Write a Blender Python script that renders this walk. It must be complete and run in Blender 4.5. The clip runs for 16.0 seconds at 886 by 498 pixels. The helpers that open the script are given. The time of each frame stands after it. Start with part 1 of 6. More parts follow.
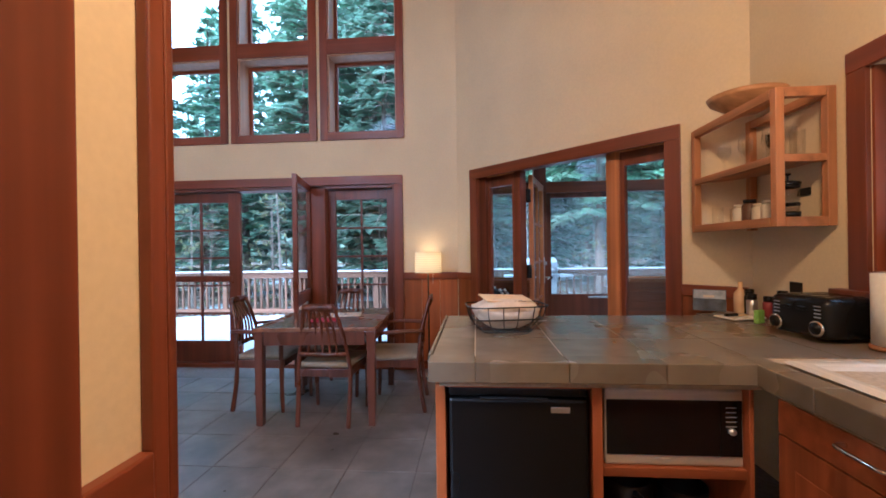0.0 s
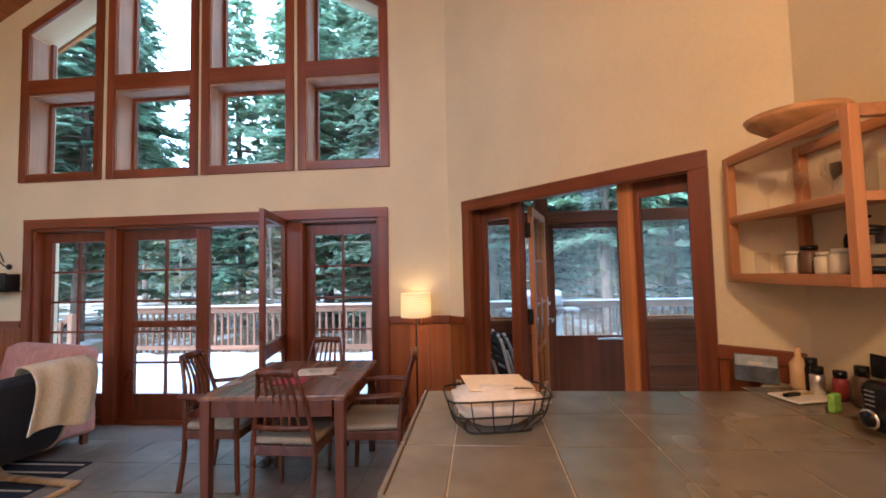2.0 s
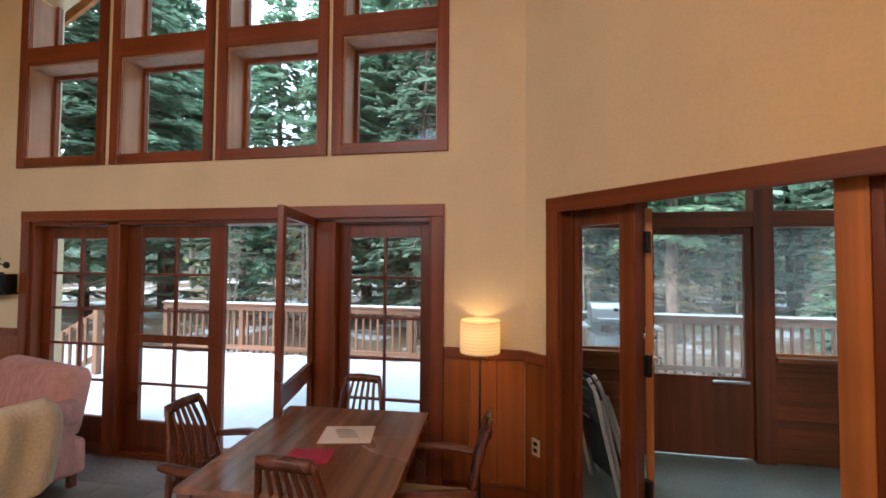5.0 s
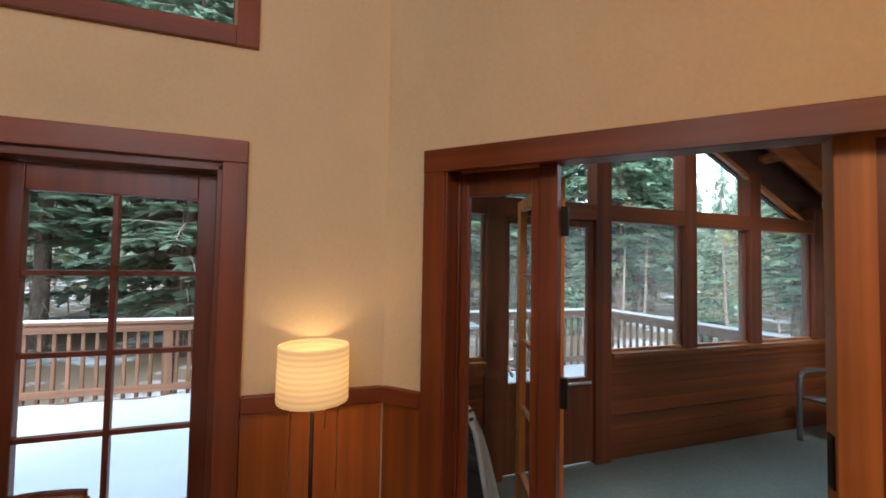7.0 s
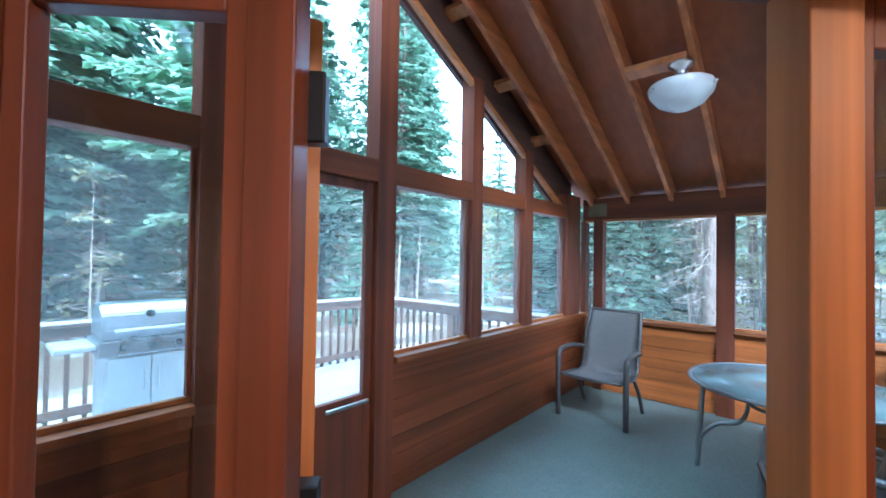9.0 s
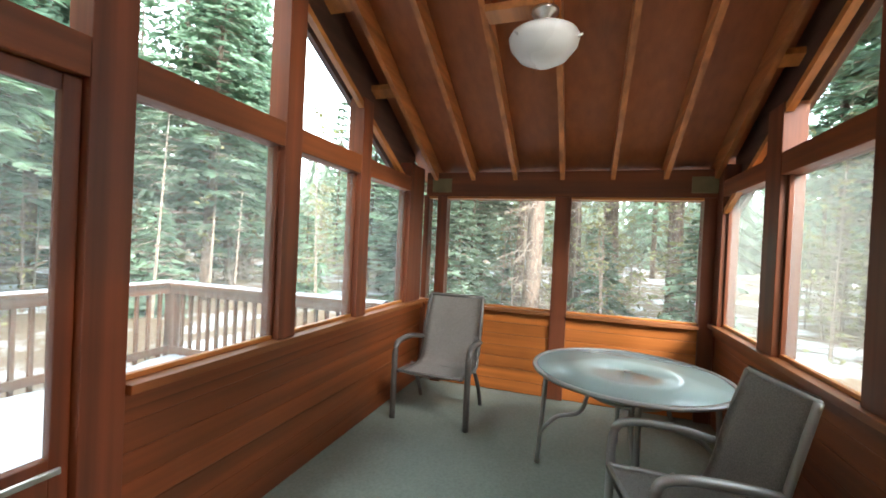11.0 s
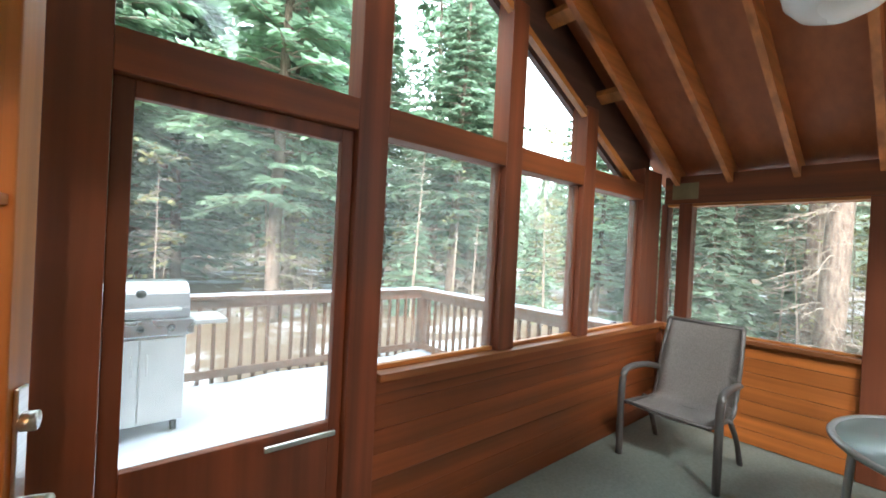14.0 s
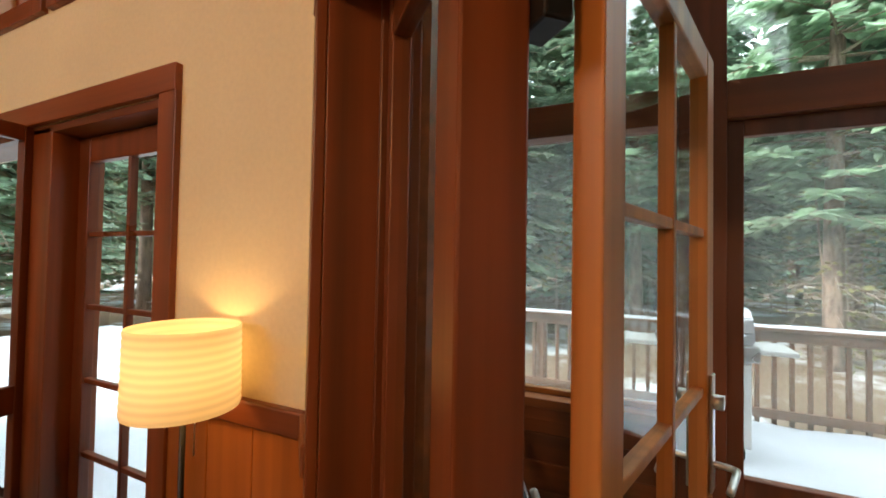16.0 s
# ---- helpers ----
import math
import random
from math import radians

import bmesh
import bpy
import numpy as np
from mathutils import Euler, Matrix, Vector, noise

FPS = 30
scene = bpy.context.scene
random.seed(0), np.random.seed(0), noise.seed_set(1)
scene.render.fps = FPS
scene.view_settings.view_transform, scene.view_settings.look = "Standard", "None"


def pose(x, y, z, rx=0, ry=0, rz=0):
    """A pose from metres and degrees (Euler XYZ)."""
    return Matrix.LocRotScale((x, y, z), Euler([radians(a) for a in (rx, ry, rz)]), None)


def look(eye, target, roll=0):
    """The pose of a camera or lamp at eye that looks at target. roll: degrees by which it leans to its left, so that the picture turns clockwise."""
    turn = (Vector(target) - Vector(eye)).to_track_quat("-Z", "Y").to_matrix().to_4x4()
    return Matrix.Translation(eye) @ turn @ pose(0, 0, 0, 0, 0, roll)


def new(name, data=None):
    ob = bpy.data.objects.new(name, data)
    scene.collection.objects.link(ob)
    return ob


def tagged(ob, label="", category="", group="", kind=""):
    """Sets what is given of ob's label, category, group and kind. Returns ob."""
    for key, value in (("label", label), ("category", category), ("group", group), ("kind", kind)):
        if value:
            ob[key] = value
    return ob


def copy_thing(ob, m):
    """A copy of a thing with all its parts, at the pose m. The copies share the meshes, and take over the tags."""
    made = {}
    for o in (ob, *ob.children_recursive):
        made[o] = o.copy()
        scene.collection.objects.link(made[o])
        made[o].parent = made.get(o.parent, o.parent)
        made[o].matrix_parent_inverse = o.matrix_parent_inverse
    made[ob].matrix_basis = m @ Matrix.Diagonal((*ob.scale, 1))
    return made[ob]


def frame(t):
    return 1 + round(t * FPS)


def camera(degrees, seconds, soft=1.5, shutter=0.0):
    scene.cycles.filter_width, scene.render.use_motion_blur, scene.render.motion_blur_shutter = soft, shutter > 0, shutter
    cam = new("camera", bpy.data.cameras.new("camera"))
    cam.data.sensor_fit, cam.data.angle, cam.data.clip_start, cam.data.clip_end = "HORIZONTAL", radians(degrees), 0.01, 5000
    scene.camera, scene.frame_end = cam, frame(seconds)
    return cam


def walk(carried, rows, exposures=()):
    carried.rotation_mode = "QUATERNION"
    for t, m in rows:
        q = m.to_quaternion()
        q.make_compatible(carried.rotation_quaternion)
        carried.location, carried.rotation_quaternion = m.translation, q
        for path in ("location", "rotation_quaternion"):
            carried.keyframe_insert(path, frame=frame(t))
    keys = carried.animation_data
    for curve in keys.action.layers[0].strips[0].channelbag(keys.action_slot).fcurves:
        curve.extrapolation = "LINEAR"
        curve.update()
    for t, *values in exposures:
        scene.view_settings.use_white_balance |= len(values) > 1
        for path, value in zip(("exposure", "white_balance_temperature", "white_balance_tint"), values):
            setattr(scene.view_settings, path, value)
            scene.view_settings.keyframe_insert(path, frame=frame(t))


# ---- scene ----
cam = camera(94.5, 16.0, soft=1.7)
SKY, SUN, CLOUD = 0.13, 5.0, 27.0
LAMP, KITCHEN, ROOM = 1.5, 66.0, 36.0
EXPOSURES = [(0, 0.86, 4400, 8), (1.5, 0.98, 4700, 10), (3, 0.9, 5200, 10), (5.5, 0.5, 5700, 10), (7, 0.4, 5700, 10), (7.7, 0.55, 5000, 10), (8.3, 0.95, 4400, 6), (9.2, 1.45, 4400, 4), (10, 1.42, 6200, 10), (12.5, 1.42, 6500, 10), (14.5, 1.35, 6200, 10), (15.2, 1.1, 6500, 8), (16, 0.85, 6600, 8)]
PATH = [
    (0, (0.792, 0.545, 1.32), (0.632, 2.538, 1.318), -0.8),
    (0.5, (0.764, 0.593, 1.326), (0.737, 2.593, 1.336), -0.8),
    (1, (0.816, 0.772, 1.334), (0.813, 2.772, 1.369), -0.7),
    (1.5, (0.874, 0.933, 1.417), (0.773, 2.929, 1.5), -0.3),
    (2, (0.884, 1.034, 1.49), (0.711, 3.023, 1.598), -1.3),
    (2.5, (0.879, 1.125, 1.544), (0.645, 3.11, 1.621), -1.8),
    (3, (0.906, 1.255, 1.564), (0.533, 3.219, 1.631), -0.1),
    (5.5, (0.362, 2.193, 1.708), (0.035, 4.165, 1.77), 0.9),
    (6, (0.223, 2.467, 1.681), (0.215, 4.466, 1.742), 0.6),
    (6.5, (0.202, 2.782, 1.666), (0.501, 4.758, 1.729), 1.3),
    (7, (0.229, 3.086, 1.628), (0.877, 4.976, 1.703), 1.0),
    (7.5, (0.286, 3.361, 1.624), (1.253, 5.111, 1.667), 0.3),
    (8, (0.49, 3.603, 1.607), (1.645, 5.234, 1.662), 0.7),
    (8.5, (0.703, 3.764, 1.553), (2.029, 5.259, 1.619), 1.5),
    (9, (0.896, 3.937, 1.559), (2.411, 5.243, 1.596), 0.9),
    (9.5, (1.117, 4.051, 1.541), (2.756, 5.198, 1.548), 1.4),
    (10, (1.316, 4.131, 1.514), (3.057, 5.116, 1.501), 2.3),
    (12.5, (1.793, 4.397, 1.492), (3.761, 4.749, 1.48), 1.8),
    (13, (1.795, 4.368, 1.488), (3.681, 5.032, 1.484), 2.0),
    (13.5, (1.775, 4.321, 1.485), (3.445, 5.422, 1.488), 2.4),
    (14, (1.695, 4.251, 1.518), (2.977, 5.786, 1.506), 2.9),
    (14.5, (1.604, 4.206, 1.512), (2.407, 6.038, 1.504), 2.6),
    (15, (1.497, 4.192, 1.523), (1.775, 6.173, 1.507), 1.8),
    (15.5, (1.478, 4.132, 1.474), (1.123, 6.1, 1.512), 2.3),
    (16, (1.398, 4.126, 1.488), (0.553, 5.938, 1.534), 1.0),
]
walk(cam, [(t, look(eye, target, roll)) for t, eye, target, roll in PATH], EXPOSURES)

# ---- world, sun, lights ----
world = bpy.data.worlds.new("world")
scene.world = world
world.use_nodes = True
wn = world.node_tree.nodes
sky = wn.new("ShaderNodeTexSky")
sky.sky_type = 'NISHITA'
sky.sun_disc = False
sky.sun_elevation = radians(34)
sky.sun_rotation = radians(222)
sky.air_density, sky.dust_density, sky.ozone_density = 1.0, 4.0, 1.0
wn["Background"].inputs[1].default_value = SKY
cloud = wn.new("ShaderNodeMix")
cloud.data_type = 'RGBA'
cloud.inputs[0].default_value = 0.85
cloud.inputs[7].default_value = (CLOUD * 0.88, CLOUD, CLOUD * 1.10, 1)
world.node_tree.links.new(sky.outputs[0], cloud.inputs[6])
world.node_tree.links.new(cloud.outputs[2], wn["Background"].inputs[0])
sun = new("sun", bpy.data.lights.new("sun", 'SUN'))
sun.data.energy, sun.data.angle, sun.data.color = SUN, radians(25), (1, 0.97, 0.92)
sun.matrix_world = look((-11, -12, 11), (0, 0, 0))


def bulb(x, y, z, watts, radius=0.12, col=(1, 0.53, 0.19)):
    lamp = new("bulb", bpy.data.lights.new("bulb", 'POINT'))
    lamp.data.energy, lamp.data.shadow_soft_size, lamp.data.color = watts, radius, col
    lamp.location = (x, y, z)
    return lamp


# ---- materials ----
def mat(name, col, rough=0.5, metal=0.0, grain=None, scale=6.0, var=0.25, bump=0.1, stain=0.15, spec=0.5, rnd=0.0, stretch=(1, 1, 1), detail=6.0):
    """A painted or natural surface: base colour, grain at two scales, relief and a spread from piece to piece."""
    m = bpy.data.materials.new(name)
    m.use_nodes = True
    n, l = m.node_tree.nodes, m.node_tree.links
    b = n["Principled BSDF"]
    b.inputs["Metallic"].default_value = metal
    b.inputs["Specular IOR Level"].default_value = spec
    tc = n.new("ShaderNodeTexCoord")
    mp = n.new("ShaderNodeMapping")
    mp.inputs["Scale"].default_value = stretch
    oi = n.new("ShaderNodeObjectInfo")
    off = n.new("ShaderNodeVectorMath")
    off.operation = 'SCALE'
    off.inputs[0].default_value = (7.3, 3.1, 5.7)
    l.new(oi.outputs["Random"], off.inputs["Scale"])
    l.new(tc.outputs["Object"], mp.inputs[0])
    l.new(off.outputs[0], mp.inputs["Location"])
    fine = n.new("ShaderNodeTexNoise")
    fine.inputs["Scale"].default_value, fine.inputs["Detail"].default_value = scale, detail
    l.new(mp.outputs[0], fine.inputs["Vector"])
    big = n.new("ShaderNodeTexNoise")
    big.inputs["Scale"].default_value, big.inputs["Detail"].default_value = 1.7, 3.0
    l.new(tc.outputs["Object"], big.inputs["Vector"])
    mr = n.new("ShaderNodeMapRange")
    mr.inputs["From Min"].default_value, mr.inputs["From Max"].default_value = 0.3, 0.7
    mr.inputs["To Min"].default_value, mr.inputs["To Max"].default_value = 1 - var, 1 + var
    l.new(fine.outputs["Fac"], mr.inputs[0])
    mb = n.new("ShaderNodeMapRange")
    mb.inputs["From Min"].default_value, mb.inputs["From Max"].default_value = 0.3, 0.7
    mb.inputs["To Min"].default_value, mb.inputs["To Max"].default_value = 1 - stain, 1 + stain
    l.new(big.outputs["Fac"], mb.inputs[0])
    mo = n.new("ShaderNodeMapRange")
    mo.inputs["To Min"].default_value, mo.inputs["To Max"].default_value = 1 - rnd, 1 + rnd
    l.new(oi.outputs["Random"], mo.inputs[0])
    a1 = n.new("ShaderNodeMath")
    a1.operation = 'MULTIPLY'
    a2 = n.new("ShaderNodeMath")
    a2.operation = 'MULTIPLY'
    l.new(mr.outputs[0], a1.inputs[0])
    l.new(mb.outputs[0], a1.inputs[1])
    l.new(a1.outputs[0], a2.inputs[0])
    l.new(mo.outputs[0], a2.inputs[1])
    vm = n.new("ShaderNodeVectorMath")
    vm.operation = 'SCALE'
    vm.inputs[0].default_value = col
    l.new(a2.outputs[0], vm.inputs["Scale"])
    l.new(vm.outputs[0], b.inputs["Base Color"])
    rr = n.new("ShaderNodeMapRange")
    rr.inputs["From Min"].default_value, rr.inputs["From Max"].default_value = 0.3, 0.7
    rr.inputs["To Min"].default_value, rr.inputs["To Max"].default_value = max(rough - 0.1, 0.02), min(rough + 0.1, 1)
    l.new(big.outputs["Fac"], rr.inputs[0])
    l.new(rr.outputs[0], b.inputs["Roughness"])
    if bump:
        bp = n.new("ShaderNodeBump")
        bp.inputs["Strength"].default_value, bp.inputs["Distance"].default_value = bump, 0.01
        l.new(fine.outputs["Fac"], bp.inputs["Height"])
        l.new(bp.outputs[0], b.inputs["Normal"])
    return m


def wood(name, col, axis="z", rough=0.45, var=0.35, rnd=0.12, scale=5.0, bump=0.08):
    """Wood with its grain along one axis."""
    st = {"x": (0.08, 3, 3), "y": (3, 0.08, 3), "z": (3, 3, 0.08)}[axis]
    return mat(name, col, rough, scale=scale, var=var, rnd=rnd, stretch=st, bump=bump, stain=0.18)


def clear_glass(name, tint=(0.93, 0.97, 0.96), veil=0.0, veil_col=(0.5, 0.5, 0.48), frost=0.03):
    """A pane: light goes through, a gloss by the angle, and a veil where it is a fine screen."""
    m = bpy.data.materials.new(name)
    m.use_nodes = True
    n, l = m.node_tree.nodes, m.node_tree.links
    n.remove(n["Principled BSDF"])
    tr, gl, fr, mx = n.new("ShaderNodeBsdfTransparent"), n.new("ShaderNodeBsdfGlossy"), n.new("ShaderNodeLayerWeight"), n.new("ShaderNodeMixShader")
    tr.inputs[0].default_value = (*tint, 1)
    gl.inputs["Roughness"].default_value = frost
    fr.inputs["Blend"].default_value = 0.5
    pw, sc = n.new("ShaderNodeMath"), n.new("ShaderNodeMath")
    pw.operation, sc.operation = 'POWER', 'MULTIPLY_ADD'
    pw.inputs[1].default_value, sc.inputs[1].default_value, sc.inputs[2].default_value = 4.5, 0.85, 0.045
    l.new(fr.outputs["Facing"], pw.inputs[0])
    l.new(pw.outputs[0], sc.inputs[0])
    last = tr.outputs[0]
    if veil:
        df, m2 = n.new("ShaderNodeBsdfTranslucent"), n.new("ShaderNodeMixShader")
        df.inputs[0].default_value = (*veil_col, 1)
        m2.inputs[0].default_value = veil
        l.new(tr.outputs[0], m2.inputs[1])
        l.new(df.outputs[0], m2.inputs[2])
        last = m2.outputs[0]
    if not veil:
        l.new(sc.outputs[0], mx.inputs[0])
        l.new(last, mx.inputs[1])
        l.new(gl.outputs[0], mx.inputs[2])
        last = mx.outputs[0]
    l.new(last, n["Material Output"].inputs[0])
    return m


def glowing(name, col, power):
    m = bpy.data.materials.new(name)
    m.use_nodes = True
    b = m.node_tree.nodes["Principled BSDF"]
    b.inputs["Base Color"].default_value = (*col, 1)
    b.inputs["Emission Color"].default_value = (*col, 1)
    b.inputs["Emission Strength"].default_value = power
    return m


PLASTER = mat("plaster", (0.75, 0.63, 0.41), 0.85, scale=60, var=0.03, bump=0.06, stain=0.05)
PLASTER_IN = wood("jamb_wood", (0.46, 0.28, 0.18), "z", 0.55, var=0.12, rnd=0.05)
TRIM_Z = wood("trim_upright", (0.185, 0.046, 0.012), "z", 0.38)
TRIM_X = wood("trim_level", (0.185, 0.046, 0.012), "x", 0.38)
DOORWOOD = wood("door_wood", (0.145, 0.036, 0.012), "z", 0.35)
FIR = wood("fir", (0.44, 0.165, 0.038), "z", 0.45)
FIR_X = wood("fir_level", (0.44, 0.165, 0.038), "x", 0.45)
WAINSCOT = wood("wainscot", (0.30, 0.085, 0.014), "z", 0.38, rnd=0.22)
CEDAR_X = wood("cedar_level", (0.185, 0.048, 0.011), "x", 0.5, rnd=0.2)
# lighter copy of the level cedar, with the end wall's daylight in its colour
LIT_CEDAR = wood("cedar_level_lit", (0.36, 0.112, 0.022), "x", 0.45, rnd=0.2)
CEDAR_Z = wood("cedar_upright", (0.15, 0.040, 0.014), "z", 0.5)
RAFTER = wood("rafter_wood", (0.44, 0.155, 0.042), "x", 0.55)
SHEATH = mat("sheathing", (0.30, 0.088, 0.022), 0.6, scale=5, var=0.15, stretch=(0.3, 3, 3), stain=0.10)
SILLWOOD = wood("sill_wood", (0.25, 0.082, 0.022), "x", 0.5)
# dark tone stands in for shadow on the gable band; also backs the boards
SHADE_DARK = wood("shade_dark_wood", (0.085, 0.038, 0.024), "x", 0.6)
CEILWOOD = wood("ceiling_boards", (0.25, 0.10, 0.035), "y", 0.5, scale=8)
GLASS = clear_glass("glass")
SCREEN = clear_glass("insect_screen", (0.92, 0.92, 0.90), 0.24, (0.44, 0.47, 0.43))
PORCHGLASS = clear_glass("porch_glass")
STEEL = mat("brushed_steel", (0.74, 0.72, 0.69), 0.36, 1.0, scale=30, var=0.08, bump=0.02, stretch=(0.2, 6, 6))
CHROME = mat("chrome", (0.8, 0.8, 0.8), 0.12, 1.0, var=0.02, bump=0)
BLACK = mat("black_plastic", (0.008, 0.008, 0.009), 0.28, var=0.1, bump=0.01, spec=0.3)
BLACKMETAL = mat("black_metal", (0.02, 0.018, 0.016), 0.45, 0.6, var=0.15)
SNOW = mat("snow", (0.57, 0.60, 0.65), 0.7, scale=14, var=0.03, bump=0.5, stain=0.03)


# ---- building helpers ----
def bx(bm, x0, x1, y0, y1, z0, z1, bev=0.0, m=None):
    """A box between the given limits, with its edges eased by bev."""
    g = bmesh.ops.create_cube(bm, size=1.0, matrix=Matrix.LocRotScale(((x0 + x1) / 2, (y0 + y1) / 2, (z0 + z1) / 2), None, (x1 - x0, y1 - y0, z1 - z0)))
    vs = g["verts"]
    if bev:
        es = list({e for v in vs for e in v.link_edges})
        r = bmesh.ops.bevel(bm, geom=es, offset=bev, segments=2, affect='EDGES', profile=0.5)
        vs = list({v for f in r["faces"] for v in f.verts} | {v for v in vs if v.is_valid})
    if m is not None:
        bmesh.ops.transform(bm, matrix=m, verts=vs)
    return vs


def prism(bm, pts, y0, y1):
    """A slab with the outline pts (x, z), from y0 to y1."""
    a = [bm.verts.new((x, y0, z)) for x, z in pts]
    b = [bm.verts.new((x, y1, z)) for x, z in pts]
    bm.faces.new(a)
    bm.faces.new(b[::-1])
    k = len(pts)
    for i in range(k):
        bm.faces.new((a[i], b[i], b[(i + 1) % k], a[(i + 1) % k]))


def slab(bm, pts, z0, z1):
    """A slab with the outline pts (x, y), from z0 to z1."""
    a = [bm.verts.new((x, y, z0)) for x, y in pts]
    b = [bm.verts.new((x, y, z1)) for x, y in pts]
    bm.faces.new(a[::-1])
    bm.faces.new(b)
    k = len(pts)
    for i in range(k):
        bm.faces.new((a[i], a[(i + 1) % k], b[(i + 1) % k], b[i]))


def tube(bm, pts, r, seg=8, r_end=None, cap=True):
    """A round bar along pts."""
    pts = [Vector(p) for p in pts]
    rings = []
    k = len(pts)
    up = Vector((0, 0, 1))
    side = None
    for i, p in enumerate(pts):
        d = (pts[min(i + 1, k - 1)] - pts[max(i - 1, 0)]).normalized()
        ref = up if abs(d.z) < 0.95 else Vector((1, 0, 0))
        s = d.cross(ref).normalized()
        if side is not None and s.dot(side) < 0:
            s = -s
        side = s
        u = d.cross(s).normalized()
        rad = r if r_end is None else r + (r_end - r) * i / (k - 1)
        rings.append([bm.verts.new(p + rad * (math.cos(a) * s + math.sin(a) * u)) for a in [2 * math.pi * j / seg for j in range(seg)]])
    for a, b in zip(rings, rings[1:]):
        for j in range(seg):
            bm.faces.new((a[j], a[(j + 1) % seg], b[(j + 1) % seg], b[j]))
    if cap:
        bm.faces.new(rings[0])
        bm.faces.new(rings[-1][::-1])


def curve_pts(pts, n=6):
    """A smooth line through pts."""
    pts = [Vector(p) for p in pts]
    out = []
    for i in range(len(pts) - 1):
        p0, p1, p2, p3 = pts[max(i - 1, 0)], pts[i], pts[i + 1], pts[min(i + 2, len(pts) - 1)]
        for j in range(n):
            t = j / n
            out.append(0.5 * ((2 * p1) + (p2 - p0) * t + (2 * p0 - 5 * p1 + 4 * p2 - p3) * t * t + (3 * p1 - p0 - 3 * p2 + p3) * t ** 3))
    return out + [pts[-1]]


def lathe(bm, prof, seg=32, c=(0, 0, 0)):
    """A turned shape from a profile of (radius, z)."""
    rings = []
    for r, z in prof:
        rings.append([bm.verts.new((c[0] + r * math.cos(2 * math.pi * j / seg), c[1] + r * math.sin(2 * math.pi * j / seg), c[2] + z)) for j in range(seg)])
    for a, b in zip(rings, rings[1:]):
        for j in range(seg):
            bm.faces.new((a[j], a[(j + 1) % seg], b[(j + 1) % seg], b[j]))
    return rings


def ob_from(name, bm, material, smooth=False):
    me = bpy.data.meshes.new(name)
    bmesh.ops.recalc_face_normals(bm, faces=bm.faces)
    bm.to_mesh(me)
    bm.free()
    me.materials.append(material)
    if smooth:
        me.shade_smooth()
    return new(name, me)


def part(name, bm, material, parent, label="", smooth=False):
    """One mesh under a thing or under a part."""
    o = ob_from(name, bm, material, smooth)
    o.parent = parent
    if label:
        o["label"] = label
    return o


def thing(name, label, category, m=None, group="", kind=""):
    e = new(name)
    if m is not None:
        e.matrix_world = m
    return tagged(e, label, category, group, kind)


def struct(name, bm, material, label="", category="", m=None):
    o = ob_from(name, bm, material)
    if m is not None:
        o.matrix_world = m
    return tagged(o, label or name.replace("_", " "), category or name.split("_")[0], kind="structure")


def box_part(name, material, parent, x0, x1, y0, y1, z0, z1, bev=0.004, label=""):
    bm = bmesh.new()
    bx(bm, x0, x1, y0, y1, z0, z1, bev)
    return part(name, bm, material, parent, label)


def wall(name, m, x0, x1, top, openings, thick, material, label, z0=0.0):
    """A wall along local x, its room face at y=0, its body outwards. top(x) is its height; openings: (x0, x1, z0, z1) or with z1 a function."""
    bm = bmesh.new()
    cuts = sorted({x0, x1, *[c for o in openings for c in o[:2]]} | {b for b in BREAKS.get(name, ()) if x0 < b < x1})
    for a, b in zip(cuts, cuts[1:]):
        mid = (a + b) / 2
        holes = sorted([o for o in openings if o[0] < mid < o[1]], key=lambda o: o[2])
        lo0 = lo1 = z0
        for o in holes:
            if o[2] > max(lo0, lo1) + 1e-4:
                prism(bm, [(a, lo0), (b, lo1), (b, o[2]), (a, o[2])], 0, thick)
            f = o[3] if callable(o[3]) else (lambda x, v=o[3]: v)
            lo0, lo1 = f(a), f(b)
        prism(bm, [(a, lo0), (b, lo1), (b, top(b)), (a, top(a))], 0, thick)
    return struct(name, bm, material, label, "wall", m)


def at_wall(x, y, turn):
    return pose(x, y, 0, 0, 0, turn)


NORTH = at_wall(0, 5.0, 0)
DIAG = at_wall(0.6, 5.0, -45)
EAST = at_wall(2.45, 3.15, -90)
PN = at_wall(0, 5.93, 0)
PE = at_wall(5.875, 0, -90)
PS = at_wall(0, 3.13, 180)
RIDGE_X, RIDGE_Z, PITCH = -2.0, 5.72, 0.58
BREAKS = {"wall_north": (RIDGE_X,), "wall_south": (RIDGE_X,)}


def ceil_z(x):
    return RIDGE_Z - PITCH * abs(x - RIDGE_X)


def ucase(x):
    return 5.40 - 0.57 * abs(x - RIDGE_X)


def roof_z(x):
    """Underside of the porch rafters."""
    return 2.27 + 0.5 * (5.7 - x)


# ---- house: floor, walls, ceiling ----
FLOOR = mat("floor_tile", (0.20, 0.175, 0.15), 0.36, scale=5, var=0.3, bump=0.16, stain=0.35, rnd=0.14, detail=9)
bm = bmesh.new()
slab(bm, [(-7, -3.2), (2.45, -3.2), (2.45, 3.15), (0.6, 5.0), (-4.55, 5.0), (-7, 2.55)], -0.15, -0.004)
floor = struct("floor", bm, mat("floor_grout", (0.15, 0.13, 0.115), 0.8, scale=40), "grey brown slate tile floor", "floor")

